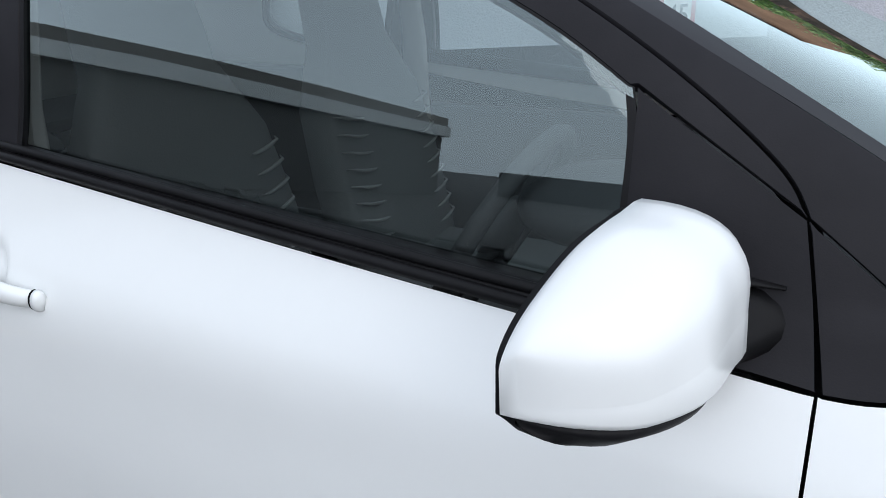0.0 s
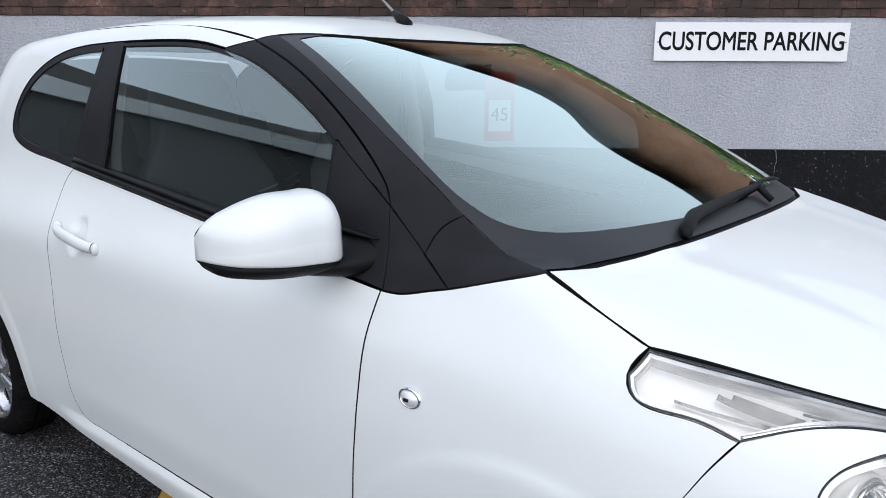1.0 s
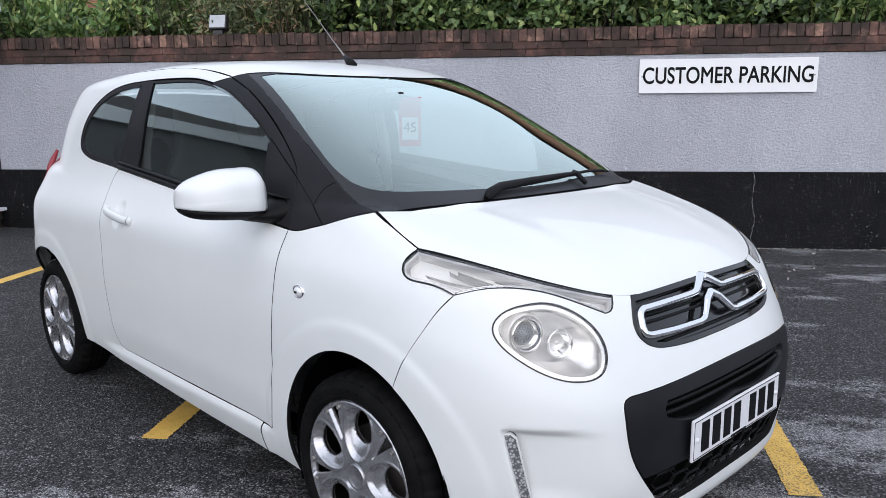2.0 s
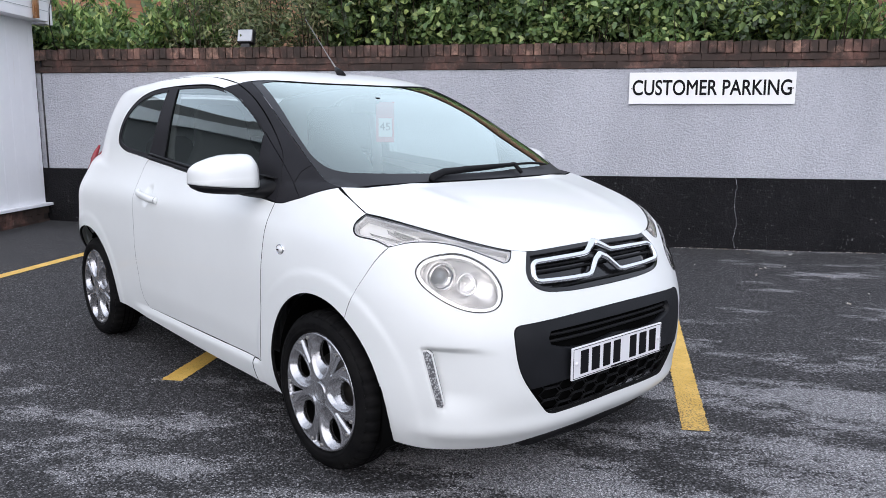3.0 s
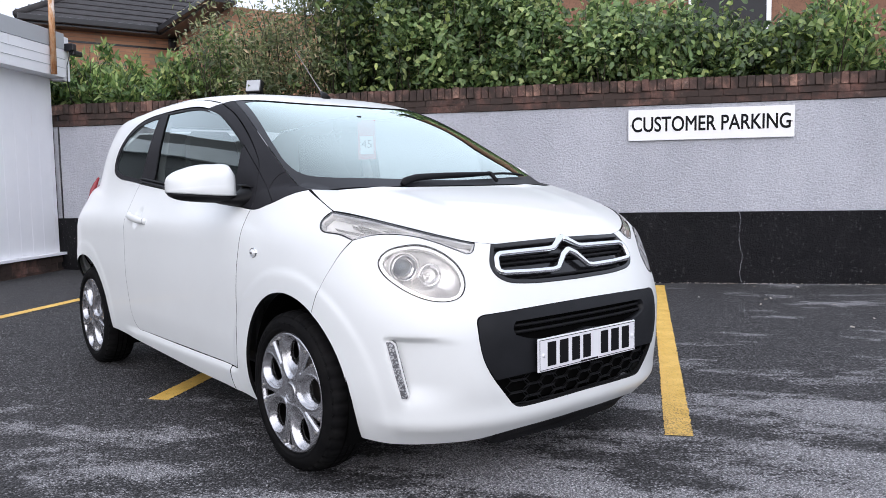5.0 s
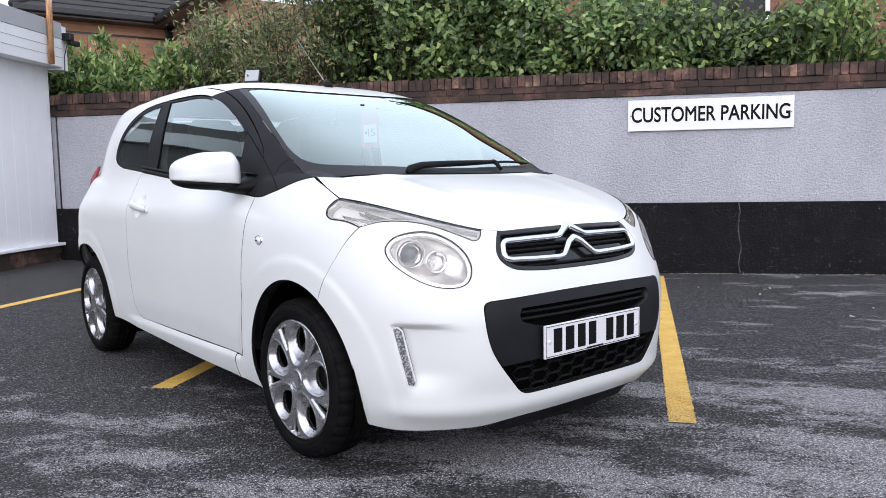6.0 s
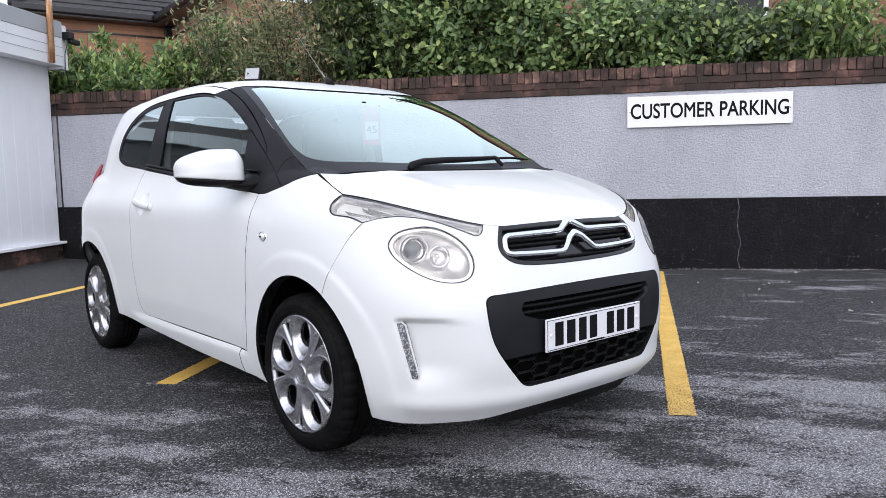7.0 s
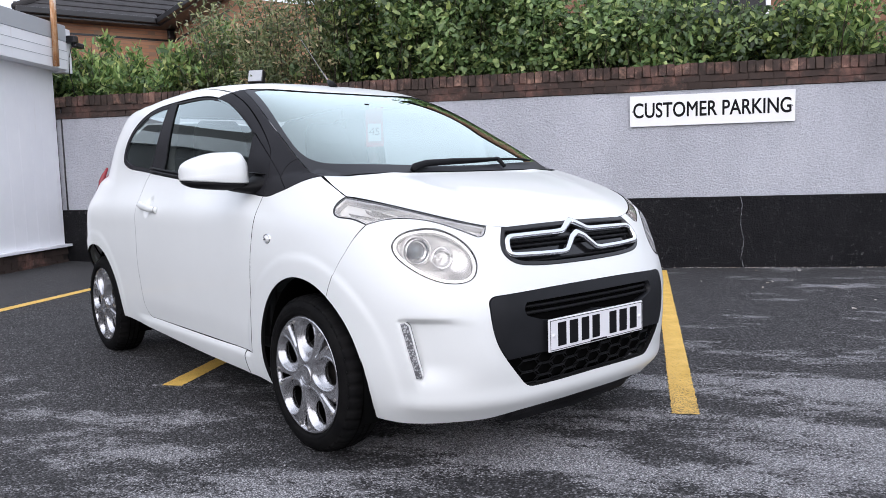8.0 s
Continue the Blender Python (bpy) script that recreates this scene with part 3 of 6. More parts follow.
black_low = [(.838, .926), (.883, .928), (.932, .940), (.980, .952), (1.063, .977), gap_bonnet[0]]
wing_ring = outline([black_low, gap_bonnet, lamp_rear, gap_bumper, arc(ARCH_X, ARCH_R, 58, 196), [arc(ARCH_X, ARCH_R, 196, 196, 1)[0], (.715, .204)], [(.715, .204), (.709, .254), (.716, .300)], [(.716, .300), gap_front[-1]], gap_front[::-1]])


def rocker(q):
    """The sill stands proud of the door's foot, with a rounded upper edge, and dies away at both ends."""
    return scoop(q) + .013 * ease((q[:, 0] + .60) / .22) * ease((.80 - q[:, 0]) / .09) * ease((.301 - q[:, 1]) / .017)


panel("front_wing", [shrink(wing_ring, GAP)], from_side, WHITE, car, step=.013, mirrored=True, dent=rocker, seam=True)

# rear quarter with the side frame over the door
roof_side = [(.262, -.566), (.08, -.567), (-.35, -.563), (-.85, -.541), (-1.18, -.506)]
roof_line = [(a, c) for a, b, c in on_skin(roof_side, from_above)]
glass_rear = [(-.463, 1.040), (-.66, 1.058), (-.84, 1.082), (-.918, 1.125), (-.900, 1.215), (-.800, 1.315), (-.66, 1.370), (-.49, 1.392)]
top_frame = [(-.49, 1.392), (-.30, 1.398), (-.077, 1.398), (.10, 1.388), (.190, 1.373)]
sill_rear = arc(REAR_ARCH_X, REAR_ARCH_R, -3, -3, 1)[0]
quarter_ring = outline([gap_rear, [gap_rear[-1], (-.463, 1.040)], glass_rear, top_frame, [(.190, 1.373), roof_line[0]], roof_line,
                        [roof_line[-1], (-1.33, 1.28), (-1.40, 1.10), (-1.43, .9), (-1.47, .62)], [(-1.47, .62), (-1.53, .50), (-1.545, .35), arc(REAR_ARCH_X, REAR_ARCH_R, 170, 170, 1)[0]],
                        arc(REAR_ARCH_X, REAR_ARCH_R, 170, -3), [sill_rear, (-.742, .264)], [(-.742, .264), (-.36, .247), (0, .228), (.318, .213), (.711, .204)],
                        [(.711, .204), (.705, .254), (.712, .3015)], [(.712, .3015), (.45, .3005), (0, .303), (-.30, .3065)]])
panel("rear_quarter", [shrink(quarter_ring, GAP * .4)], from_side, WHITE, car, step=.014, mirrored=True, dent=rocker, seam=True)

# bonnet
rear_edge = [(1.140, -.645), (1.201, -.496), (1.229, -.298), (1.234, 0), (1.229, .298), (1.201, .496), (1.140, .645)]
side_edge = [(1.140, .645), (1.233, .669), (1.343, .682)]
front_edge = [(1.343, -.682), (1.49, -.622), (1.627, -.527), (1.728, -.385), (1.757, -.25), (1.766, 0), (1.757, .25), (1.728, .385), (1.627, .527), (1.49, .622), (1.343, .682)]
bonnet_ring = outline([rear_edge, side_edge, front_edge[::-1], [(a, -b) for a, b in side_edge[::-1]]])


def crease(q):
    """The soft raised ridges that run down the bonnet."""
    y = np.abs(q[:, 1])
    return .004 * np.exp(-((y - (.34 + .10 * (1.75 - q[:, 0]))) / .05) ** 2) * np.clip((1.72 - q[:, 0]) / .2, 0, 1)


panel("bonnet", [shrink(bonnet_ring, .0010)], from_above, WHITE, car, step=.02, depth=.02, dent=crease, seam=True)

# roof
front_roof = [(.262, -.566), (.285, -.520), (.345, -.30), (.352, 0), (.345, .30), (.285, .520), (.262, .566)]
back_roof = [(-1.18, .500), (-1.25, .3), (-1.27, 0), (-1.25, -.3), (-1.18, -.500)]
roof_ring = outline([front_roof, [(a, -b) for a, b in roof_side], back_roof, roof_side[::-1]])
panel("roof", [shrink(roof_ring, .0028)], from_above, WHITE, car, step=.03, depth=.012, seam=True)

# tail: hatch and rear bumper in one sweep, lamps on the corners
R = lambda a, z: (radians(a) * .8, z)
tail_half = [R(0, .25), R(30, .25), R(44, .26)], [R(44, .26), R(45, .48), R(49, .62), R(50, .9), R(48, 1.1), R(43, 1.28), R(40, 1.36)]
tail_ring = outline([tail_half[0], tail_half[1], [R(40, 1.36), R(20, 1.375), R(0, 1.38)], both([R(0, 1.38), R(20, 1.375), R(40, 1.36)]), both(tail_half[1][::-1]), both(tail_half[0][::-1])])
panel("tailgate", [tail_ring], from_rear, WHITE, car, offset=-.002, step=.04)
lamp_ring = loop([R(49, 1.09), R(50.5, 1.03), R(50, .95), R(46, .92), R(40, .95), R(40, 1.05), R(44, 1.09)], .02)
panel("tail_lamp", [lamp_ring], from_rear, TAILRED, car, offset=.004, depth=.02, step=.02, mirrored=True)
for sign in (1, -1):
    bm = bmesh.new()
    tube(bm, [(-1.340, -.642 * sign, 1.090), (-1.345, -.662 * sign, 1.05), (-1.345, -.680 * sign, 1.01), (-1.345, -.691 * sign, .965), (-1.340, -.694 * sign, .935)], [.006, .013, .016, .014, .007], 14)
    part("tail_lamp", bm, TAILRED, car)

# front bumper with its openings
low_edge = [F(0, .196), F(6.4, .195), F(23.5, .186), F(29, .174), F(36, .171), F(48, .167), F(54, .176)]
arch_edge = side_to_front(arc(ARCH_X, ARCH_R, 58, -16))
gap_side = [F(55, .831), F(57.2, .798), F(60.3, .734), F(62.9, .674), arch_edge[0]]
lamp_low = [F(55, .831), F(51.1, .845), F(45.9, .848), F(40.5, .836), F(35.2, .810), F(30.5, .781)]
nose_of = lambda points: [(math.atan2(-b, a - 1.0) * .8, c) for a, b, c in points]
bonnet_nose = nose_of(on_skin([(1.343, -.682), (1.49, -.622), (1.627, -.527), (1.728, -.385), (1.745, -.330)], from_above))
lamp_tip = [F(30.5, .781), F(29.2, .784), bonnet_nose[3]]
grille_half = [F(0, .670), F(7.6, .671), F(18.3, .678), F(23.3, .698), F(25.1, .728), bonnet_nose[4]]
half_edges = [low_edge, [low_edge[-1], arch_edge[-1]], arch_edge[::-1], gap_side[::-1], lamp_low, lamp_tip, bonnet_nose[3:], grille_half[::-1]]
bumper_ring = outline(half_edges + [both(seg[::-1]) for seg in half_edges[::-1]], .01)
round_lamp = [F(49, .764), F(47.6, .797), F(44, .816), F(40.5, .818), F(36.8, .801), F(33, .758), F(31.3, .700), F(32.4, .654), F(36.5, .640), F(41.5, .661), F(46, .702), F(48.3, .735)]
lamp_loop = loop(round_lamp, .01)
insert_half = [F(0, .605), F(15, .603), F(28, .595)], [F(28, .595), F(29.3, .588), F(29.7, .572)], [F(29.7, .572), F(28.2, .44), F(25, .355), F(22.2, .298)], [F(22.2, .298), F(21, .284), F(19, .279)], [F(19, .279), F(8, .281), F(0, .282)]
insert_ring = outline(list(insert_half) + [both(seg[::-1]) for seg in insert_half[::-1]], .01)


def air_recess(q):
    """The scooped recess beside each running lamp."""
    a, z = np.degrees(np.abs(q[:, 0]) / .8), q[:, 1]
    left = 44.2 + (z - .335) * 15.4
    u = np.clip((left - a) / 15.5, 0, 1)
    ease = lambda t: t * t * (3 - 2 * t)
    sharp = ease(np.clip((left - a) / .7 + .3, 0, 1))
    top = ease(np.clip((.530 - .0016 * np.clip(40 - a, 0, 20) - z) / .010, 0, 1))
    low = ease(np.clip((z - .285) / .10, 0, 1))
    lip = .012 * np.exp(-((z - .245) / .035) ** 2) * np.clip((52 - a) / 8, 0, 1)
    return lip - .029 * sharp * (1 - ease(u)) * top * low


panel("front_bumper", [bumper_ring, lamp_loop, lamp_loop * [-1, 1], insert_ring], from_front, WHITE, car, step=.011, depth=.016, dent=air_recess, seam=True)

# black lower lip
lip_half = [F(0, .194), F(10, .194), F(22, .186), F(28.5, .175)], [F(28.5, .175), F(26, .147), F(18, .132), F(0, .124)]
lip_ring = outline(list(lip_half) + [both(seg[::-1]) for seg in lip_half[::-1]])
panel("lower_lip", [lip_ring], from_front, BLACK, car, offset=-.010, step=.03, label="black plastic lower lip")

# bumper insert: black upper band with a slot, honeycomb below
band_half = [F(0, .603), F(15, .601), F(27.6, .593)], [F(27.6, .593), F(29.0, .586), F(29.4, .572)], [F(29.4, .572), F(28, .44), F(26.0, .385)], [F(26.0, .385), F(20, .392), F(0, .396)]
slot_half = [F(0, .566), F(15, .566), F(21.3, .564)], [F(21.3, .564), F(22.0, .545), F(21.5, .522)], [F(21.5, .522), F(19, .508), F(0, .506)]
slot_ring = outline(list(slot_half) + [both(seg[::-1]) for seg in slot_half[::-1]])
bumper_insert = panel("bumper_insert", [outline(list(band_half) + [both(seg[::-1]) for seg in band_half[::-1]]), slot_ring], from_front, SATIN, car, offset=.004, step=.02, depth=.03, label="black plastic bumper insert")
# near-black backing stands for the shaded depth of the slot
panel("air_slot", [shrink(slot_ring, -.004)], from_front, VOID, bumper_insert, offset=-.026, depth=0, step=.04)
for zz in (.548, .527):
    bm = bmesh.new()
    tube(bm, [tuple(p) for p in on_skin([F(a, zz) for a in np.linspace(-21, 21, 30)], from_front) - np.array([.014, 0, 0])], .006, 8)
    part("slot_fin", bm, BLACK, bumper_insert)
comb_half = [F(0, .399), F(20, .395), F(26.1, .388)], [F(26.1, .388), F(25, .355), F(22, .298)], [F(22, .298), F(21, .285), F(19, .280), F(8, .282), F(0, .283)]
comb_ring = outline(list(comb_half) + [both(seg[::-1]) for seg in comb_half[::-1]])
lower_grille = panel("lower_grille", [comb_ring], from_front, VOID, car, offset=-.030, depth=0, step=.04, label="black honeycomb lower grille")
bm = bmesh.new()
for row in range(6):
    z0 = .285 + row * .021
    for col in range(-5, 6):
        a0 = (col + .5 * (row % 2)) * 8.0
        if abs(a0) > 25.0 - (.395 - z0) * 40:
            continue
        hexagon = [F(np.clip(a0 + c, -25.5, 25.5), max(.284, min(.396, z0 + s))) for c, s in ((-3.1, 0), (-1.9, .019), (1.9, .019), (3.1, 0), (1.9, -.019), (-1.9, -.019))]
        tube(bm, [tuple(p) for p in on_skin(hexagon, from_front) - np.array([.016, 0, 0])], .0028, 6, closed=True)
part("honeycomb", bm, BLACK, lower_grille)

# radiator grille with the chrome double chevron strip
g_edge = [bonnet_nose[4], F(12, bonnet_nose[4][1] + .004), F(0, bonnet_nose[4][1] + .006)]
grille_ring = outline([grille_half, g_edge, both(g_edge[::-1]), both(grille_half[::-1])])
grille = panel("grille", [shrink(grille_ring, .001)], from_front, GLOSSBLACK, car, offset=-.022, depth=0, step=.03, label="gloss black radiator grille")
rim_in = shrink(grille_ring, .013)
panel("grille_frame", [shrink(grille_ring, .002), rim_in], from_front, GLOSSBLACK, grille, offset=.002, depth=.025, step=.02)
for zz in (.795, .757, .741, .690):
    bm = bmesh.new()
    wide = 22.5 if zz > .7 else 18
    tube(bm, [tuple(p) for p in on_skin([F(a, zz) for a in np.linspace(-wide, wide, 30)], from_front) - np.array([.013, 0, 0])], .0045, 8)
    part("grille_slat", bm, BLACK, grille)
strip_half = [F(0, .811), F(1.5, .803), F(4.9, .781), F(6.6, .779), F(15, .778), F(22.3, .776), F(23.3, .770), F(23.6, .760), F(23.7, .736), F(23.3, .722), F(22.3, .717), F(15, .713), F(7.2, .711), F(5.6, .715), F(2.4, .755), F(0, .769)]
path = np.array(strip_half + both(strip_half[1:-1][::-1]))
d = np.concatenate([[0], np.cumsum(np.hypot(*np.diff(np.vstack([path, path[:1]]), axis=0).T))])
u = np.arange(0, d[-1], .006)
closed = np.vstack([path, path[:1]])
run = on_skin(np.stack([np.interp(u, d, closed[:, 0]), np.interp(u, d, closed[:, 1])], 1), from_front) + np.array([.003, 0, 0])
wide = [.0104 + .0030 * math.exp(-(float(p[1]) / .06) ** 2) for p in run]
bm = bmesh.new()
tube(bm, [tuple(p) for p in run], wide, 12, closed=True)
part("chrome_strip", bm, CHROME, grille, "chrome double chevron strip")

# number plate
number_plate = boxed("number_plate", (1.898, -.275, .391), (1.906, .245, .502), PLATE, car, .003, "white number plate with dark bars")
for y0, w in ((-.232, .050), (-.172, .052), (-.109, .048), (-.051, .048), (.045, .048), (.103, .052), (.165, .050)):
    boxed("bar", (1.9055, y0, .407), (1.9075, y0 + w * .84, .487), INK, number_plate, .001)
for z0, z1, y0, y1 in ((.3955, .3975, -.270, .240), (.4955, .4975, -.270, .240), (.3955, .4975, -.270, -.268), (.3955, .4975, .238, .240)):
    boxed("border", (1.9055, y0, z0), (1.9067, y1, z1), INK, number_plate, 0)
boxed("maker_strip", (1.9055, -.062, .3945), (1.9075, .028, .4005), INK, number_plate, 0)
for y0 in (-.253, .223):
    bm = bmesh.new()
    lathe(bm, [(.0001, .005), (.006, .004), (.008, .0)], 14, Matrix.Translation((1.906, y0, .446)) @ pose(0, 0, 0, 0, 90, 0))
    part("screw_cap", bm, PLATE, number_plate)

# black panels round the door pillar
sail_ring = outline([[(.640, .948), (.833, .927)], [(.833, .930), (.821, 1.0), (.805, 1.074)], [(.805, 1.074), (.634, 1.184)], [(.634, 1.184), (.636, 1.15), (.638, 1.08), (.640, .949)]])
sail = panel("pillar_corner", [shrink(sail_ring, .002)], from_side, PILLAR, doors, step=.018, mirrored=True)
tri_ring = outline([black_low[:4], [black_low[3], (.906, 1.000)], [(.906, 1.000), (.805, 1.074)], [(.805, 1.074), (.821, 1.0), (.836, .930)]])
panel("wing_corner", [shrink(tri_ring, .002)], from_side, PILLAR, car, step=.016, mirrored=True)
screen3d = [tuple(p) for p in on_skin([(.285, -.520), (.40, -.545), (.514, -.569), (.705, -.605), (.860, -.628), (.954, -.640), (1.032, -.643), (1.140, -.645)], from_above)]
screen_side = [(a, c) for a, b, c in screen3d]
screen_edge, screen_low = screen_side[:6], screen_side[5:]
bar_end = screen_edge[-1]
side3d = lambda q: to_corner(on_skin(q, from_side))
bar = to_corner([screen3d[5]]) + side3d([(.922, 1.042), (.906, 1.000)])
low_ring = outline([side3d(black_low[3:-1]) + to_corner([screen3d[-1]]), to_corner(screen3d[5:])[::-1], bar, side3d([(.906, 1.000), black_low[3]])])
panel("scuttle_corner", [shrink(low_ring, .002)], from_corner, PILLAR, car, step=.016, mirrored=True)
gap_pillar = [roof_line[0], (.391, 1.345), (.559, 1.264), (.689, 1.184), (.758, 1.132), (.793, 1.096), (.805, 1.074)]
roof_corner = to_corner(on_skin(roof_side[:1], from_above))
pillar_ring = outline([roof_corner + side3d(gap_pillar[1:]), side3d([(.805, 1.074), (.906, 1.000)]), bar[::-1], to_corner(screen3d[:6])[::-1], to_corner(screen3d[:1]) + roof_corner])
panel("windscreen_pillar", [shrink(pillar_ring, .002)], from_corner, PILLAR, car, step=.016, mirrored=True)
frame_low = [(.190, 1.366), (.30, 1.341), (.463, 1.276), (.560, 1.226), (.626, 1.183)]
for sign in (1, -1):
    p = on_skin(gap_pillar[1:] + [(.83, .98)], from_side)
    p = p - lean(p) * .020
    # added black rod behind the pillar gap, so no light shows through
    bm = bmesh.new()
    tube(bm, [(a, b * sign, c) for a, b, c in p], .013, 8)
    part("gap_backing", bm, VOID, car)
frame_ring = outline([[(.190, 1.373), roof_line[0]], gap_pillar, [(.805, 1.074), (.634, 1.184)], [(.634, 1.184), (.626, 1.183)], frame_low[::-1], [(.190, 1.366), (.190, 1.373)]])
panel("window_frame", [shrink(frame_ring, .0025)], from_side, PILLAR, doors, step=.014, mirrored=True)

# side windows, door pillar film and seals
belt_z = lambda x: 1.028 + (x + .325) * (.926 - 1.028) / 1.158
b_pillar = outline([[(-.463, 1.042), (-.300, 1.026)], [(-.300, 1.026), (-.285, 1.20), (-.302, 1.396)], [(-.302, 1.396), (-.385, 1.395)], [(-.385, 1.395), (-.40, 1.25), (-.463, 1.042)]])
panel("door_pillar", [b_pillar], from_side, PILLAR, car, step=.02, offset=-.002, mirrored=True)
dg = outline([[(-.292, 1.036), (.642, .957)], [(.642, .957), (.640, 1.08), (.637, 1.15), (.630, 1.182)], [(.630, 1.182), (.626, 1.183)], frame_low[::-1], [(.190, 1.366), (.10, 1.380), (-.077, 1.390), (-.300, 1.391)], [(-.300, 1.391), (-.278, 1.20), (-.292, 1.036)]])


def pane_y(x, z):
    """How far out the side glass stands: it runs on straight below, where the door swells."""
    low = np.clip(1.14 - z, 0, None)
    return half_width(np.maximum(z, 1.14)) + .17 * low - .25 * low ** 2 - .007 * np.clip(x / .64, 0, 1) ** 2


def flat_pane(name, ring, material, parents, inset):
    """A gently curved side pane, flatter than the body round it."""
    q, tri, _ = fill([ring], .03)
    y = pane_y(q[:, 0], q[:, 1]) - inset
    made = []
    for sign, owner in zip((-1, 1), parents):
        me = bpy.data.meshes.new(name)
        me.from_pydata(np.stack([q[:, 0], y * sign, q[:, 1]], 1).tolist(), [], [tuple(int(i) for i in t) for t in tri])
        me.shade_smooth()
        me.materials.append(material)
        ob = new(name, me)
        ob.parent = owner
        ob.visible_shadow = False
        made.append(ob)
    return made


flat_pane("side_window", dg, SIDEGLASS, doors, .0065)
panel("window_seal", [shrink(dg, -.002), shrink(dg, .007)], from_side, BLACK, doors, offset=-.001, depth=.01, step=.02, mirrored=True)
rg = outline([glass_rear, [(-.49, 1.392), (-.385, 1.395)], [(-.385, 1.395), (-.40, 1.25), (-.463, 1.042)]])
film = shrink(rg, .022)
panel("window_border", [shrink(rg, .002), film], from_side, PILLAR, car, offset=-.002, step=.02, mirrored=True)
quarter_window = panel("quarter_window", [shrink(film, -.003)], from_side, SIDEGLASS, car, offset=-.005, depth=0, step=.03, mirrored=True)
for w in quarter_window:
    w.visible_shadow = False
for sign in (1, -1):
    q = [(x, belt_z(x) + .004) for x in np.linspace(-.46, .61, 24)]
    for lift, rad in ((.006, .0085), (.022, .007)):
        p = on_skin([(a, b + lift) for a, b in q], from_side)
        bm = bmesh.new()
        tube(bm, [(a, (b - .001) * sign, c) for a, b, c in p], rad, 8, flat=1.0)
        part("belt_moulding", bm, BLACK, doors[0 if sign > 0 else 1])
    bm = bmesh.new()
    rows = []
    for x in np.linspace(-.46, .64, 30):
        z = float(belt_z(x)) + .012
        out_y, in_y = float(half_width(np.array([z]))[0]) - .004, float(pane_y(np.array([x]), np.array([z]))[0]) - .012
        rows.append([bm.verts.new((x, -a * sign, b)) for a, b in ((out_y, z), (out_y - .006, z + .016), (in_y, z + .018), (in_y, z - .02))])
    for r0, r1 in zip(rows, rows[1:]):
        for k in range(3):
            bm.faces.new((r0[k], r0[k + 1], r1[k + 1], r1[k]))
    part("belt_ledge", bm, BLACK, doors[0 if sign > 0 else 1])

# windscreen and its dark border
es = to_screen(screen3d)
top3d = to_screen([tuple(p) for p in on_skin(front_roof[1:-1], from_above)])
low3d = to_screen([tuple(p) for p in on_skin(rear_edge, from_above)])
ws_ring = outline([es[::-1], top3d, [(-a, b) for a, b in es], [(a, b + .012) for a, b in low3d[::-1]]], .02)
inner3d = [(.330, -.494, 1.396), (.493, -.531, 1.329), (.624, -.562, 1.262), (.735, -.588, 1.201), (.826, -.607, 1.143), (.935, -.620, 1.085), (.985, -.617, 1.062)]
ins = to_screen(inner3d)
low_in = [ins[-1]] + to_screen([(1.022, -.606, 1.050), (1.076, -.570, 1.041), (1.130, -.475, 1.037), (1.165, -.300, 1.034), (1.180, -.100, 1.028), (1.182, 0, 1.027)])
top_in = [ins[0], (-.40, ins[0][1] + .010), (0, ins[0][1] + .020)]
mir = lambda seg: [(-a, b) for a, b in seg[::-1]]
frit_ring = outline([ins[::-1], top_in, mir(top_in), mir(ins[::-1]), mir(low_in), low_in[::-1]], .02)
windscreen = panel("windscreen", [shrink(ws_ring, .0005)], from_screen, SCREEN, car, offset=-.004, depth=0, step=.03)
windscreen.visible_shadow = False
FRIT = shader("dark_glass_border", (.020, .021, .024), .42, spec=.28)
panel("windscreen_border", [shrink(ws_ring, .0008), frit_ring], from_screen, FRIT, windscreen, offset=-.0025, depth=0, step=.03)

# scuttle between bonnet and glass
scuttle = outline([[(a - .002, b) for a, b in rear_edge], [(1.139, .645), (1.06, .60)], [(1.06, .60), (1.15, .30), (1.165, 0), (1.15, -.30), (1.06, -.60)], [(1.06, -.60), (1.139, -.645)]])
panel("scuttle", [scuttle], from_above, PILLAR, car, offset=-.010, step=.03)

# near-black sheets added behind the gaps, standing for the shade inside
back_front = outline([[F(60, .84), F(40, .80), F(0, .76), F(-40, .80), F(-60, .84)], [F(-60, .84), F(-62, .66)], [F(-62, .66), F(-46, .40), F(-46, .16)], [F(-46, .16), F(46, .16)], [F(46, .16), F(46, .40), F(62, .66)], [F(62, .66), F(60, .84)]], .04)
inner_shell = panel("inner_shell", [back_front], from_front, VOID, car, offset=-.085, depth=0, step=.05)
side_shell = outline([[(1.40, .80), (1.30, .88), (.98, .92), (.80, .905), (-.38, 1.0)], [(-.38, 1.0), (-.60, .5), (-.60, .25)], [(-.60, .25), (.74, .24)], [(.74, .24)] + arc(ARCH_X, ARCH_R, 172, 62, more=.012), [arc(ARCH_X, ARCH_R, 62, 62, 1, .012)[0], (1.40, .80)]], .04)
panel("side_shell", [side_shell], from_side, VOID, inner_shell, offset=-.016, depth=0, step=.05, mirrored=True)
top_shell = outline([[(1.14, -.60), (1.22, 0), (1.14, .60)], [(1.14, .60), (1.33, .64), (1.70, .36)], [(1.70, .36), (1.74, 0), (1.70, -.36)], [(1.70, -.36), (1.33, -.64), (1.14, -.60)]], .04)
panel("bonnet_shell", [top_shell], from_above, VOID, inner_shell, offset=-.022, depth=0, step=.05)
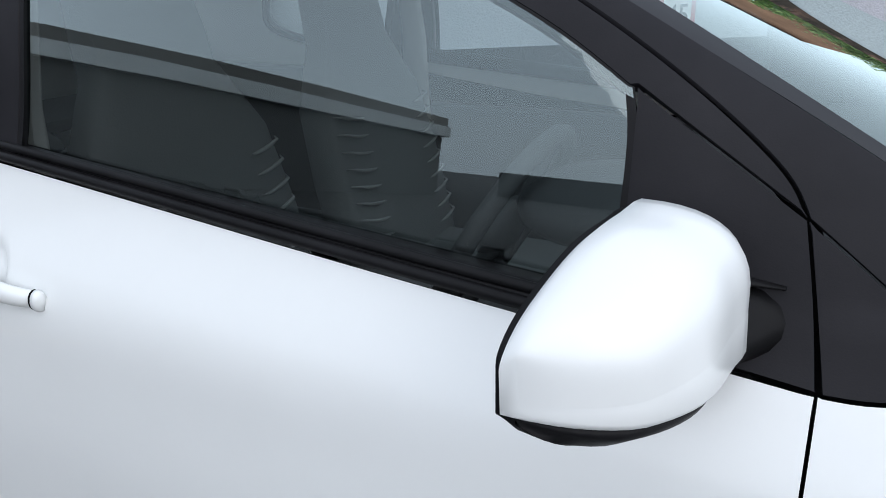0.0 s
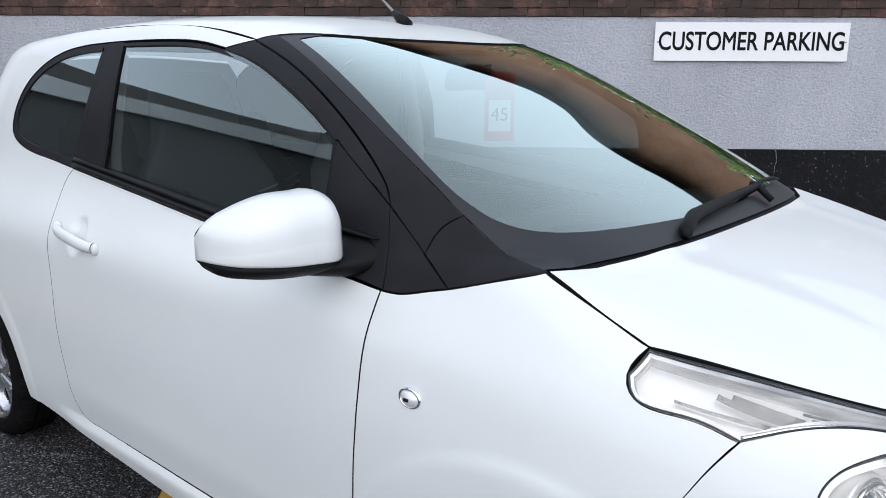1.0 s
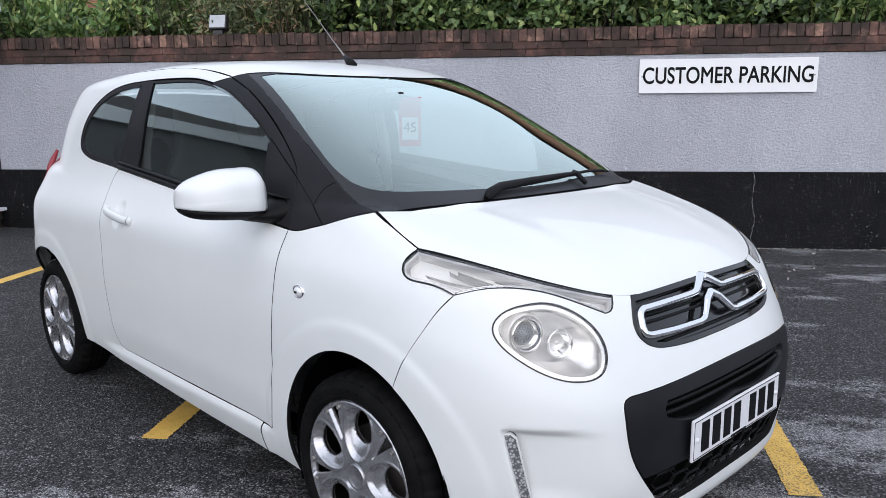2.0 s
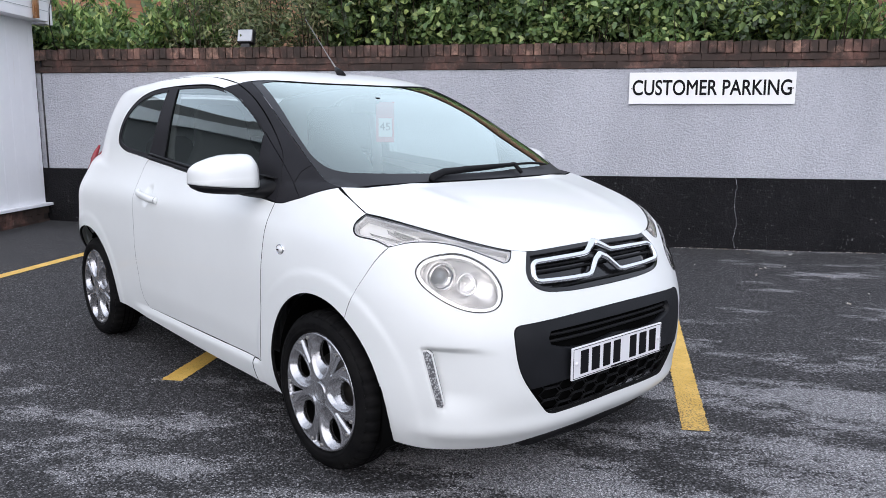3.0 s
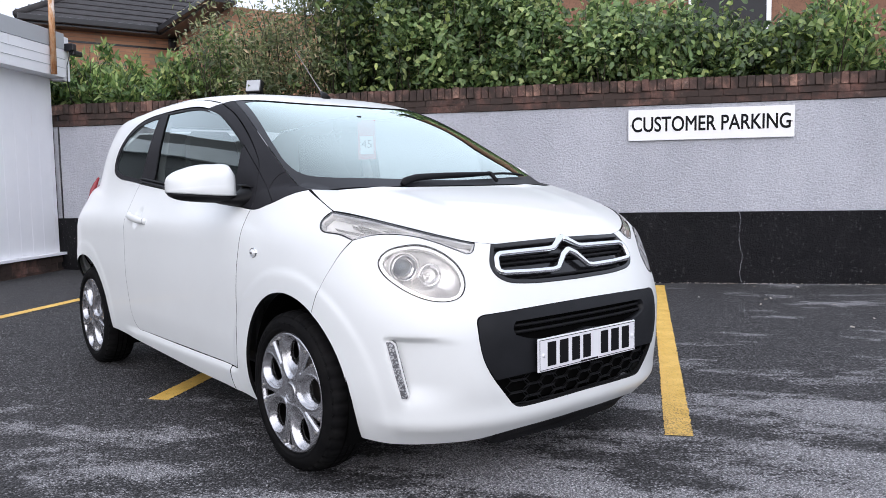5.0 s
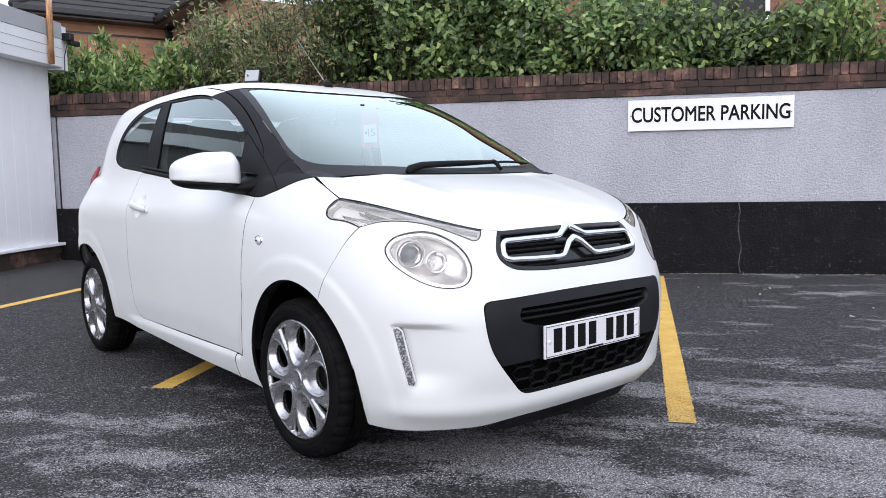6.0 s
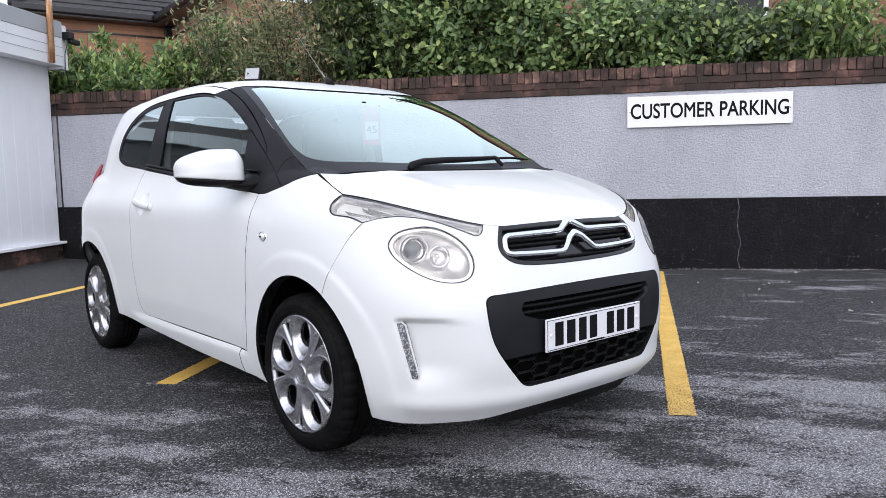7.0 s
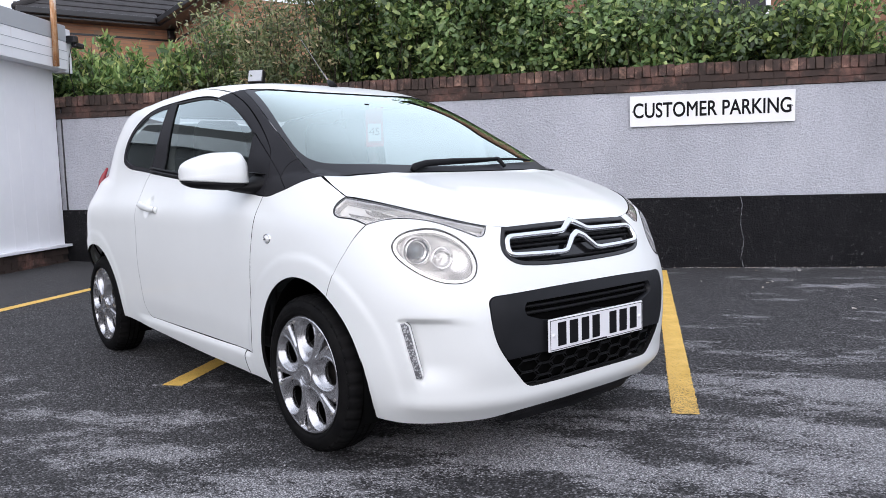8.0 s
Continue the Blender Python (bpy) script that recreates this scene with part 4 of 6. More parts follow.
# floor pan set low, to block light from the ground under the car
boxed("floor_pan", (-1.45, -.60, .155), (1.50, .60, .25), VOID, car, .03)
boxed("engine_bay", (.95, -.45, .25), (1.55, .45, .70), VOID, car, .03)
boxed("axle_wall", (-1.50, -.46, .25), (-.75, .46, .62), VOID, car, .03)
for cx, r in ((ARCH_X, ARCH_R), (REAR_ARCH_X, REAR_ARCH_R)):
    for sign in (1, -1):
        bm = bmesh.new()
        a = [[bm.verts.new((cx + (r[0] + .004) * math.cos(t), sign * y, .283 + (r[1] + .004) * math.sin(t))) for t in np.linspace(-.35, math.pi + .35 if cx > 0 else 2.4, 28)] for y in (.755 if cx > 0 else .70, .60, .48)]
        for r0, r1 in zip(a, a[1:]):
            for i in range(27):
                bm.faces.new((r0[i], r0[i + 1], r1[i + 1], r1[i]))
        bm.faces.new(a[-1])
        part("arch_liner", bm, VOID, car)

# round headlamps
for sign in (1, -1):
    lamp = thing("headlamp", "", "")
    lamp.parent = car
    fl = np.array([sign, 1])
    ring = lamp_loop * fl
    c = ring.mean(0)
    mean = on_skin([tuple(c)], from_front)[0]
    out = Vector(lean(mean[None])[0])

    def bowl(q, c=c, ring=ring):
        t = 1 - np.min(np.hypot(q[:, None, 0] - ring[None, :, 0], q[:, None, 1] - ring[None, :, 1]), 1) / .075
        return -.012 - .045 * np.clip(1 - t, 0, 1) ** .6

    panel("reflector", [ring], from_front, SLIMGREY, lamp, step=.012, depth=0, dent=bowl)
    panel("bezel", [shrink(ring, .0012), shrink(ring, .0028)], from_front, GLOSSBLACK, lamp, offset=.001, step=.01, depth=.006)
    panel("chrome_ring", [shrink(ring, .0040), shrink(ring, .0125)], from_front, REFLECTOR, lamp, offset=-.004, step=.01, depth=.02)
    lens = panel("lens", [shrink(ring, .003)], from_front, LENS, lamp, offset=.004, step=.016, depth=0)
    lens.visible_shadow = False
    for (a, z), r in (((43.0, .745), .046), ((37.9, .722), .036)):
        at = on_skin([(F(a, z)[0] * sign, z)], from_front)[0]
        d = Vector((.93, -.34 * sign, .05)).normalized()
        turn = Matrix.Translation(Vector(at) - d * .058) @ d.to_track_quat("Z", "Y").to_matrix().to_4x4()
        bm = bmesh.new()
        if r > .04:
            lathe(bm, [(r * 1.10, -.01), (r * 1.10, .026), (r * 1.02, .032), (r * .98, .026), (r * .95, .012)], 40, turn)
            part("projector_collar", bm, LAMPGREY, lamp)
            bm = bmesh.new()
            lathe(bm, [(r * .92, -.01), (r * .92, .034), (r * .86, .040), (r * .80, .034), (r * .74, .018), (r * .66, .020), (r * .60, .014)], 40, turn)
            part("projector_ring", bm, CHROME, lamp)
            bm = bmesh.new()
            lathe(bm, [(r * .60, .012), (r * .52, .026), (r * .36, .034), (r * .18, .038), (.0005, .039)], 36, turn)
            part("projector_lens", bm, shader("projector_glass", (.13, .16, .19), .04, .4), lamp)
        else:
            lathe(bm, [(r, .030), (r * .94, .034), (r * .85, .020), (r * .6, .004), (r * .3, -.004), (.0005, -.006)], 36, turn)
            part("reflector_cup", bm, CHROME, lamp)
            bm = bmesh.new()
            tube(bm, [turn @ Vector((0, 0, h)) for h in (-.006, .012, .020)], [.008, .008, .005], 12)
            part("bulb_cap", bm, REFLECTOR, lamp)

    # slim indicator lamp along the bonnet's edge
    slim = thing("indicator_lamp", "", "")
    slim.parent = car
    top_e = [(s, z - .002) for s, z in bonnet_nose[:4]]
    back_e = side_to_front(lamp_rear[1:])
    sring = outline([top_e, [top_e[-1]] + lamp_tip[::-1][1:], lamp_low[::-1], back_e[::-1], [back_e[0], top_e[0]]], .008) * fl
    panel("reflector", [shrink(sring, .001)], from_front, LAMPGREY, slim, offset=-.028, step=.02, depth=0)
    panel("bezel", [shrink(sring, .0006), shrink(sring, .0022)], from_front, GLOSSBLACK, slim, offset=.001, step=.012, depth=.004)
    panel("chrome_ring", [shrink(sring, .0032), shrink(sring, .0080)], from_front, SLIMGREY, slim, offset=-.003, step=.012, depth=.026)
    lens = panel("lens", [shrink(sring, .003)], from_front, LENS, slim, offset=.003, step=.02, depth=0)
    lens.visible_shadow = False
    for i in range(6):
        line = [(a, np.interp(a, [33, 39.9, 51.6], [.818, .843, .880]) - .0045 * i - .004) for a in np.linspace(37.5, 48.5 - .7 * i, 9)]
        line = [(a, z) for a, z in line if z > np.interp(a, [35.2, 40.5, 45.9, 51], [.806, .832, .846, .845])]
        if len(line) > 2:
            q = on_skin([(F(a, z)[0] * sign, z) for a, z in line], from_front)
            bm = bmesh.new()
            tube(bm, [tuple(p) for p in q - lean(q) * .010], .0019, 6)
            part("rib", bm, STEEL, slim)
    # vanes in the clear end chamber, a chrome strip along the lower edge and small cells towards the nose
    for (a0, z0), (a1, z1), (a2, z2) in (((56.5, .884), (53.4, .868), (49.8, .857)), ((55.0, .884), (51.8, .872), (48.6, .859)), ((60.8, .872), (56.5, .862), (52.0, .853))):
        way = [((1 - t) ** 2 * a0 + 2 * t * (1 - t) * a1 + t * t * a2, (1 - t) ** 2 * z0 + 2 * t * (1 - t) * z1 + t * t * z2) for t in np.linspace(0, 1, 9)]
        q = on_skin([(F(a, z)[0] * sign, z) for a, z in way], from_front)
        bm = bmesh.new()
        n = lean(q)
        low, top = [bm.verts.new(v) for v in q - n * .026], [bm.verts.new(v) for v in q - n * .006]
        for k in range(8):
            bm.faces.new((low[k], low[k + 1], top[k + 1], top[k]))
        bmesh.ops.solidify(bm, geom=bm.faces[:], thickness=.0022)
        part("vane", bm, REFLECTOR, slim)
    edge = outline([lamp_low], .008) * fl
    q = on_skin(edge, from_front)
    bm = bmesh.new()
    tube(bm, [tuple(p) for p in q - lean(q) * .008 + np.array([0, 0, .006])], .0036, 8)
    part("chrome_strip", bm, CHROME, slim)
    for k in range(5):
        a = 37.0 - k * 1.55
        z = float(np.interp(a, [30.5, 35.2, 40.5], [.793, .821, .846]))
        at = on_skin([(F(a, z)[0] * sign, z)], from_front)
        d = Vector(lean(at)[0])
        turn = Matrix.Translation(Vector(at[0]) - d * .016) @ d.to_track_quat("Z", "Y").to_matrix().to_4x4()
        boxed("reflector_cell", (-.0075, -.0065, -.004), (.0075, .0065, .003), CHROME if k % 2 else LAMPGREY, slim, .0022, m=turn)

    # running lamp in the bumper's recess
    corners = [(F(a, z)[0] * sign, z) for a, z in ((47.1, .517), (46.3, .519), (45.5, .509), (43.1, .343), (43.3, .335), (44.3, .336))]
    drl = outline([[corners[i], corners[(i + 1) % 6]] for i in range(6)], .007)
    running = panel("running_lamp", [drl], from_front, CLEARLAMP, car, offset=-.0008, step=.006, depth=.03)
    panel("bezel", [shrink(drl, -.0020), shrink(drl, -.0003)], from_front, LAMPGREY, running, offset=-.002, step=.007, depth=.012)

    # side repeater on the wing
    at = on_skin([(.960, .768)], from_side)[0] * [1, sign, 1]
    rep = thing("side_repeater", "", "")
    rep.parent = car
    m = Matrix.Translation(at) @ pose(0, 0, 0, 90 * sign, 0, 0) @ Matrix.Diagonal((1.35, 1, 1, 1))
    bm = bmesh.new()
    lathe(bm, [(.019, -.004), (.019, .003), (.0165, .0045), (.0155, .002)], 28, m)
    part("chrome_ring", bm, CHROME, rep)
    bm = bmesh.new()
    lathe(bm, [(.0155, .002), (.012, .007), (.006, .010), (.0003, .011)], 28, m)
    part("lens", bm, LAMPGREY, rep)
    boxed("bulb", (-.004, -.003, .009), (.004, .003, .013), GLOSSBLACK, rep, .001, m=m)

    # door handle with its finger cup
    handle = thing("door_handle", "", "")
    handle.parent = car
    hx = np.linspace(-.432, -.178, 16)
    hz = np.interp(hx, [-.432, -.178], [.884, .858])
    hp = on_skin(list(zip(hx, hz)), from_side)
    lift = .019 * np.clip(1 - np.abs(np.linspace(-1, 1, 16)) ** 4, 0, 1) + .002
    bm = bmesh.new()
    tube(bm, [(a, (b - d) * sign, c) for (a, b, c), d in zip(hp, lift)], list(.0118 - .0032 * np.abs(np.linspace(-1, 1, 16)) ** 3), 14, flat=1.45)
    part("grip", bm, WHITE, handle)
    # black disc stands for the dark gap between grip and end cap
    for x0, x1, rad, mat, called in ((-.004, .0005, .0108, SEAM_SHADE, "seal"), (.0005, .013, .0112, WHITE, "end_cap")):
        bm = bmesh.new()
        tube(bm, [(hp[-1][0] + d, (hp[-1][1] - .006) * sign, hp[-1][2] - d * .1) for d in (x0, (x0 + x1) / 2, x1)], [rad, rad, rad * .8], 14, flat=1.5)
        part(called, bm, mat, handle)
    at = Vector((hp[0][0] + .012, (hp[0][1] - .003) * sign, hp[0][2] + .002))
    bm = bmesh.new()
    lathe(bm, [(.0135, -.004), (.0135, .006), (.011, .010), (.0003, .0115)], 24, Matrix.Translation(at) @ pose(0, 0, 0, 90 * sign, 0, 0))
    part("pivot_boss", bm, WHITE, handle)

    # door mirror
    mirror = thing("door_mirror", "", "")
    mirror.parent = car
    uu = 1 - (1 - np.linspace(0, 1, 22)) ** 1.7
    ys = .750 + .236 * uu
    top_z = spline([(0, 1.080), (.05, 1.098), (.17, 1.105), (.42, 1.103), (.66, 1.092), (.85, 1.076), (1, 1.060)])(uu)
    low_z = np.interp(uu, [0, .4, 1], [.977, .981, .993])
    front = spline([(0, .756), (.05, .768), (.3, .774), (.55, .767), (.8, .741), (1, .704)])(uu)
    rear_x = np.interp(uu, [0, 1], [.662, .628])
    close = np.sqrt(np.clip(1 - (np.clip(uu - .84, 0, 1) / .16) ** 2, 0, 1))  # the outer end rounds off
    top_z = top_z - .016 * (1 - close)
    low_z = low_z + .004 * (1 - close)
    front = rear_x + (front - rear_x) * (.30 + .70 * close)
    crease_z = np.interp(uu, [0, .5, 1], [1.022, 1.020, 1.010])
    bm = bmesh.new()
    rows = []
    for i in range(22):
        t, lo, fx, rx, cz = top_z[i], low_z[i], front[i], rear_x[i], min(crease_z[i], .6 * top_z[i] + .4 * low_z[i])
        sec = [(rx, t - .012)]
        for k in np.linspace(0, math.pi / 2, 12):
            sec.append((rx + .012 + (fx - rx - .0195) * math.sin(k) ** .80, cz + (t - cz) * math.cos(k) ** .62))
        sec += [(fx - .0070, cz - .004), (fx - .0050, lo + .006), (fx - .0080, lo + .001), (fx - .020, lo), (rx + .001, lo)]
        rows.append([bm.verts.new((a, -ys[i] * sign, b)) for a, b in sec])
    for r0, r1 in zip(rows, rows[1:]):
        for k in range(len(r0) - 1):
            bm.faces.new((r0[k], r0[k + 1], r1[k + 1], r1[k]))
    bm.faces.new(rows[0])
    bm.faces.new(rows[-1][::-1])
    bmesh.ops.recalc_face_normals(bm, faces=bm.faces)
    for r0, r1 in zip(rows[:-3], rows[1:-2]):
        bm.edges.get((r0[12], r1[12])).smooth = False
    part("cap", bm, WHITE, mirror)
    bm = bmesh.new()
    rows = []
    for i in range(22):
        lo, fx, rx = low_z[i], front[i], rear_x[i]
        e = (1 - abs(2 * uu[i] - 1) ** 4) ** .5
        dz = .004 + .024 * e
        sec = [(rx - .004, top_z[i] - .010), (rx - .004, lo - .002), (rx + .01, lo - dz * .8), ((fx + rx) / 2, lo - dz), (max(fx - .036, rx + .011), lo - dz * .9), (max(fx - .016, rx + .012), lo - dz * .45), (max(fx - .010, rx + .012), lo - .001), (max(fx - .024, rx + .004), lo - .0005), (rx + .001, top_z[i] - .018)]
        rows.append([bm.verts.new((a, -(ys[i] - .0035 * (1 - close[i])) * sign, b)) for a, b in sec])
    for r0, r1 in zip(rows, rows[1:]):
        for k in range(len(r0)):
            bm.faces.new((r0[k], r0[(k + 1) % 9], r1[(k + 1) % 9], r1[k]))
    bm.faces.new(rows[0])
    bm.faces.new(rows[-1][::-1])
    bmesh.ops.recalc_face_normals(bm, faces=bm.faces)
    part("housing", bm, BLACK, mirror)
    bm = bmesh.new()
    rings = []
    for y, z, hz, hx, cx in ((.835, .966, .010, .030, .712), (.80, .962, .016, .038, .712), (.765, .960, .021, .044, .716), (.735, .962, .028, .055, .722), (.712, .968, .038, .072, .728), (.690, .976, .048, .088, .730)):
        rings.append([bm.verts.new((cx + hx * math.cos(k), -y * sign, z + hz * math.sin(k))) for k in (j * math.tau / 20 for j in range(20))])
    for r0, r1 in zip(rings, rings[1:]):
        for k in range(20):
            bm.faces.new((r0[k], r0[(k + 1) % 20], r1[(k + 1) % 20], r1[k]))
    bm.faces.new(rings[0])
    bm.faces.new(rings[-1][::-1])
    bmesh.ops.recalc_face_normals(bm, faces=bm.faces)
    part("arm", bm, BLACK, mirror)
    bm = bmesh.new()
    tube(bm, [(.66, -.70 * sign, 1.0215), (.73, -.705 * sign, 1.017), (.795, -.700 * sign, 1.012)], [.004, .012, .004], 10, flat=.5)
    part("fin", bm, BLACK, mirror)


# ---- wheels ----
BOWLS = [radians(54 + k * 72) for k in range(5)]


def bowl_place(q, a):
    """How far out a place lies in the oval bowl at angle a (1 at its edge), and in the hole at its foot."""
    u, v = q[:, 0] * math.cos(a) + q[:, 1] * math.sin(a), -q[:, 0] * math.sin(a) + q[:, 1] * math.cos(a)
    wide = .0565 * (1 + .16 * (u - .128) / .075)
    return np.hypot((u - .128) / .0765, v / wide), np.hypot((u - .144) / .0450, v / .0430)


def spoke_openings():
    """Five oval holes and five slim slots between them."""
    drops, slots = [], []
    for a in BOWLS:
        e1, e2 = np.array([math.cos(a), math.sin(a)]), np.array([-math.sin(a), math.cos(a)])
        drops.append(loop([tuple(e1 * (.144 + .0450 * math.cos(t)) + e2 * .0430 * math.sin(t)) for t in np.linspace(0, math.tau, 16, endpoint=False)], .004))
        b = a + radians(36)
        e1, e2 = np.array([math.cos(b), math.sin(b)]), np.array([-math.sin(b), math.cos(b)])
        slots.append(outline([[tuple(e1 * .112), tuple(e1 * .198 + e2 * .0165)], [tuple(e1 * .198 + e2 * .0165), tuple(e1 * .198 - e2 * .0165)], [tuple(e1 * .198 - e2 * .0165), tuple(e1 * .112)]], .004))
    return drops, slots


def wheel_parts(parent):
    """Tyre, steel wheel and cover about the z axis, outer face up, on parent."""
    tyre_row = [(.186, -.085), (.195, -.088), (.215, -.088), (.245, -.084), (.268, -.073), (.279, -.058), (.2825, -.035), (.2835, 0), (.2825, .035), (.279, .058), (.272, .068), (.266, .074), (.2645, .0725), (.262, .0755), (.245, .083), (.232, .086), (.230, .0845), (.227, .0865), (.221, .085), (.2165, .080), (.214, .070), (.206, .050)]
    bm = bmesh.new()
    lathe(bm, tyre_row, 200, Matrix(), lambda i, k: -.0075 if 5 <= i <= 11 and k % 5 == 0 else 0)
    tyre = part("tyre", bm, RUBBER, parent, "black rubber tyre")
    # grooves are near-black rings laid on the tread, their shade put into the colour
    bm = bmesh.new()
    for h in (-.025, .0, .025):
        lathe(bm, [(.2845, h - .003), (.2835, h), (.2845, h + .003)], 60, Matrix())
    part("tread_groove", bm, VOID, parent)
    for k in range(10):
        a = radians(50 + k * 8)
        boxed("moulded_mark", (-.008, -.010, 0), (.008, .010, .0016), RUBBER, parent, 0, m=Matrix.Translation((math.cos(a) * .238, math.sin(a) * .238, .0836)) @ Matrix.Rotation(a, 4, "Z"))
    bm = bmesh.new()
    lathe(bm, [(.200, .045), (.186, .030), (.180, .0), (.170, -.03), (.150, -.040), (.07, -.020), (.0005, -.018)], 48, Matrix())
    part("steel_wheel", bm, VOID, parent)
    bm = bmesh.new()
    lathe(bm, [(.125, -.012), (.125, .002), (.062, .002), (.055, .030), (.0005, .030)], 40, Matrix())
    # disc much darker than STEEL
    part("brake_disc", bm, shader("dark_disc", (.05, .045, .042), .6, .5), parent)
    drops, slots = spoke_openings()
    rim = np.array([(.2125 * math.cos(t), .2125 * math.sin(t)) for t in np.linspace(0, math.tau, 180, endpoint=False)])
    q, tri, spans = fill([rim] + drops + slots, .0038)
    r = np.hypot(q[:, 0], q[:, 1])
    h = .076 + .004 * np.clip(1 - ((r - .10) / .10) ** 2, 0, 1) - .004 * ease(np.clip(1 - (r - .034) / .012, 0, 1))
    h += .003 * ease(np.clip((r - .199) / .004, 0, 1)) - .006 * ease(np.clip((r - .207) / .0055, 0, 1))
    slit = np.min([np.min(np.hypot(q[:, None, 0] - d[None, :, 0], q[:, None, 1] - d[None, :, 1]), 1) for d in slots], 0)
    h -= .006 * np.clip(1 - slit / .008, 0, 1)
    for a in BOWLS:
        edge, hole = bowl_place(q, a)
        h += .0034 * np.exp(-((edge - 1.03) / .055) ** 2) * np.clip((.203 - r) / .01, 0, 1)
        fall = np.clip((1.0 - edge) / np.maximum(1.0 - edge + np.clip(hole - 1, 0, None), 1e-6), 0, 1)
        h -= np.where(edge < 1, .006 * ease(fall * 5) + .019 * fall, 0)
    p = np.concatenate([q, h[:, None]], 1)
    verts, faces = [tuple(v) for v in p], [tuple(t) if np.cross(q[t[1]] - q[t[0]], q[t[2]] - q[t[0]]) > 0 else tuple(t[::-1]) for t in tri]
    for span in spans:
        k = len(verts)
        verts += [(p[i][0], p[i][1], p[i][2] - .010) for i in span]
        for i in range(len(span)):
            j = (i + 1) % len(span)
            faces.append((span[i], k + i, k + j, span[j]))
    me = bpy.data.meshes.new("wheel_cover")
    me.from_pydata(verts, [], faces)
    me.shade_smooth()
    me.materials.append(SILVER)
    cover = new("wheel_cover", me)
    cover.parent = parent
    cover["label"] = "silver five-spoke plastic wheel cover"
    bm = bmesh.new()
    lathe(bm, [(.036, .068), (.036, .079), (.033, .081), (.030, .0775), (.0005, .078)], 36, Matrix())
    part("centre_cap", bm, SILVER, parent)
    for k in range(5):
        for s in (-1, 1):
            a = radians(90 + k * 72 + s * 8.6)
            bm = bmesh.new()
            lathe(bm, [(.0062, .068), (.0062, .0805), (.0048, .0815), (.0040, .0785), (.0002, .0785)], 12, Matrix.Translation((math.cos(a) * .1935, math.sin(a) * .1935, 0)))
            part("bolt", bm, STEEL, parent)


wheel = thing("wheel", "", "")
wheel.parent = car
wheel_parts(wheel)
wheel.matrix_basis = Matrix.Translation((1.194, -.710, .2863)) @ pose(0, 0, 0, 90, 0, .6) @ pose(0, 0, 0, 0, 0, 29) @ Matrix.Scale(1.01, 4)
for x, y, turn, spin in ((-1.150, -.692, 90, 47), (1.194, .710, -90, 0), (-1.150, .692, -90, 20)):
    copy_thing(wheel, Matrix.Translation((x, y, .2863)) @ pose(0, 0, 0, turn, 0, 0) @ pose(0, 0, 0, 0, 0, spin))

# ---- wiper, aerial ----
wiper = thing("wiper", "", "")
wiper.parent = car
lift = spline([(-.19, .044), (-.035, .056), (.164, .075), (.335, .094), (.45, .090)])
blade = on_skin([(y, float(lift(y))) for y in np.linspace(-.19, .45, 16)], from_screen)
bm = bmesh.new()
tube(bm, [(a + .004, b, c + .010) for a, b, c in blade], [.003] + [.0052] * 14 + [.003], 8)
part("blade", bm, BLACK, wiper)
bm = bmesh.new()
tube(bm, [(1.222, -.29, 1.012), (1.214, -.272, 1.024), (1.196, -.20, 1.038), (1.190, -.05, 1.046), (1.182, .10, 1.050), (1.178, .22, 1.052)], [.010, .015, .014, .011, .009, .008], 12)
part("arm", bm, BLACK, wiper)
bm = bmesh.new()
tube(bm, [(1.160, .225, 1.056), (1.178, .222, 1.052), (1.216, .222, 1.020)], [.008, .010, .008], 8)
part("linkage", bm, BLACK, wiper)
aerial = thing("aerial", "", "")
aerial.parent = car
bm = bmesh.new()
tube(bm, [(.185, .03, 1.450), (.165, .03, 1.470), (.13, .033, 1.492)], [.022, .018, .008], 12)
part("base", bm, BLACK, aerial)
bm = bmesh.new()
tube(bm, [(.14, .032, 1.486), (.02, .06, 1.563), (-.311, .14, 1.781)], [.0045, .0024, .0014], 8)
part("mast", bm, STEEL, aerial)

# ---- cabin ----
cabin = thing("cabin", "", "")
cabin.parent = car
boxed("cabin_floor", (-1.40, -.62, .26), (.95, .62, .34), TRIM, cabin, .02)
bm = bmesh.new()
dash = [(.50, .62), (.46, .80), (.50, .90), (.62, .945), (.85, .965), (1.08, .985), (1.10, .60)]
v0 = [[bm.verts.new((a, y, b)) for a, b in dash] for y in (-.63, -.3, 0, .3, .63)]
for r0, r1 in zip(v0, v0[1:]):
    for i in range(len(dash)):
        bm.faces.new((r0[i], r0[(i + 1) % len(dash)], r1[(i + 1) % len(dash)], r1[i]))
bm.faces.new(v0[0])
bm.faces.new(v0[-1][::-1])
part("dashboard", bm, TRIM, cabin)
hood = Matrix.Translation((.53, -.34, .965)) @ Matrix.Diagonal((.13, .17, .05, 1))
bm = bmesh.new()
bmesh.ops.create_uvsphere(bm, u_segments=24, v_segments=12, radius=1, matrix=hood)
part("instrument_hood", bm, TRIM, cabin)
steering_wheel = thing("steering_wheel", "", "")
steering_wheel.parent = car
tm = Matrix.Translation((.36, -.34, .90)) @ pose(0, 0, 0, 0, -62, 0)
bm = bmesh.new()
tube(bm, [tm @ Vector((.178 * math.cos(t), .178 * math.sin(t), 0)) for t in np.linspace(0, math.tau, 40, endpoint=False)], .015, 10, closed=True)
part("rim", bm, TRIM, steering_wheel)
bm = bmesh.new()
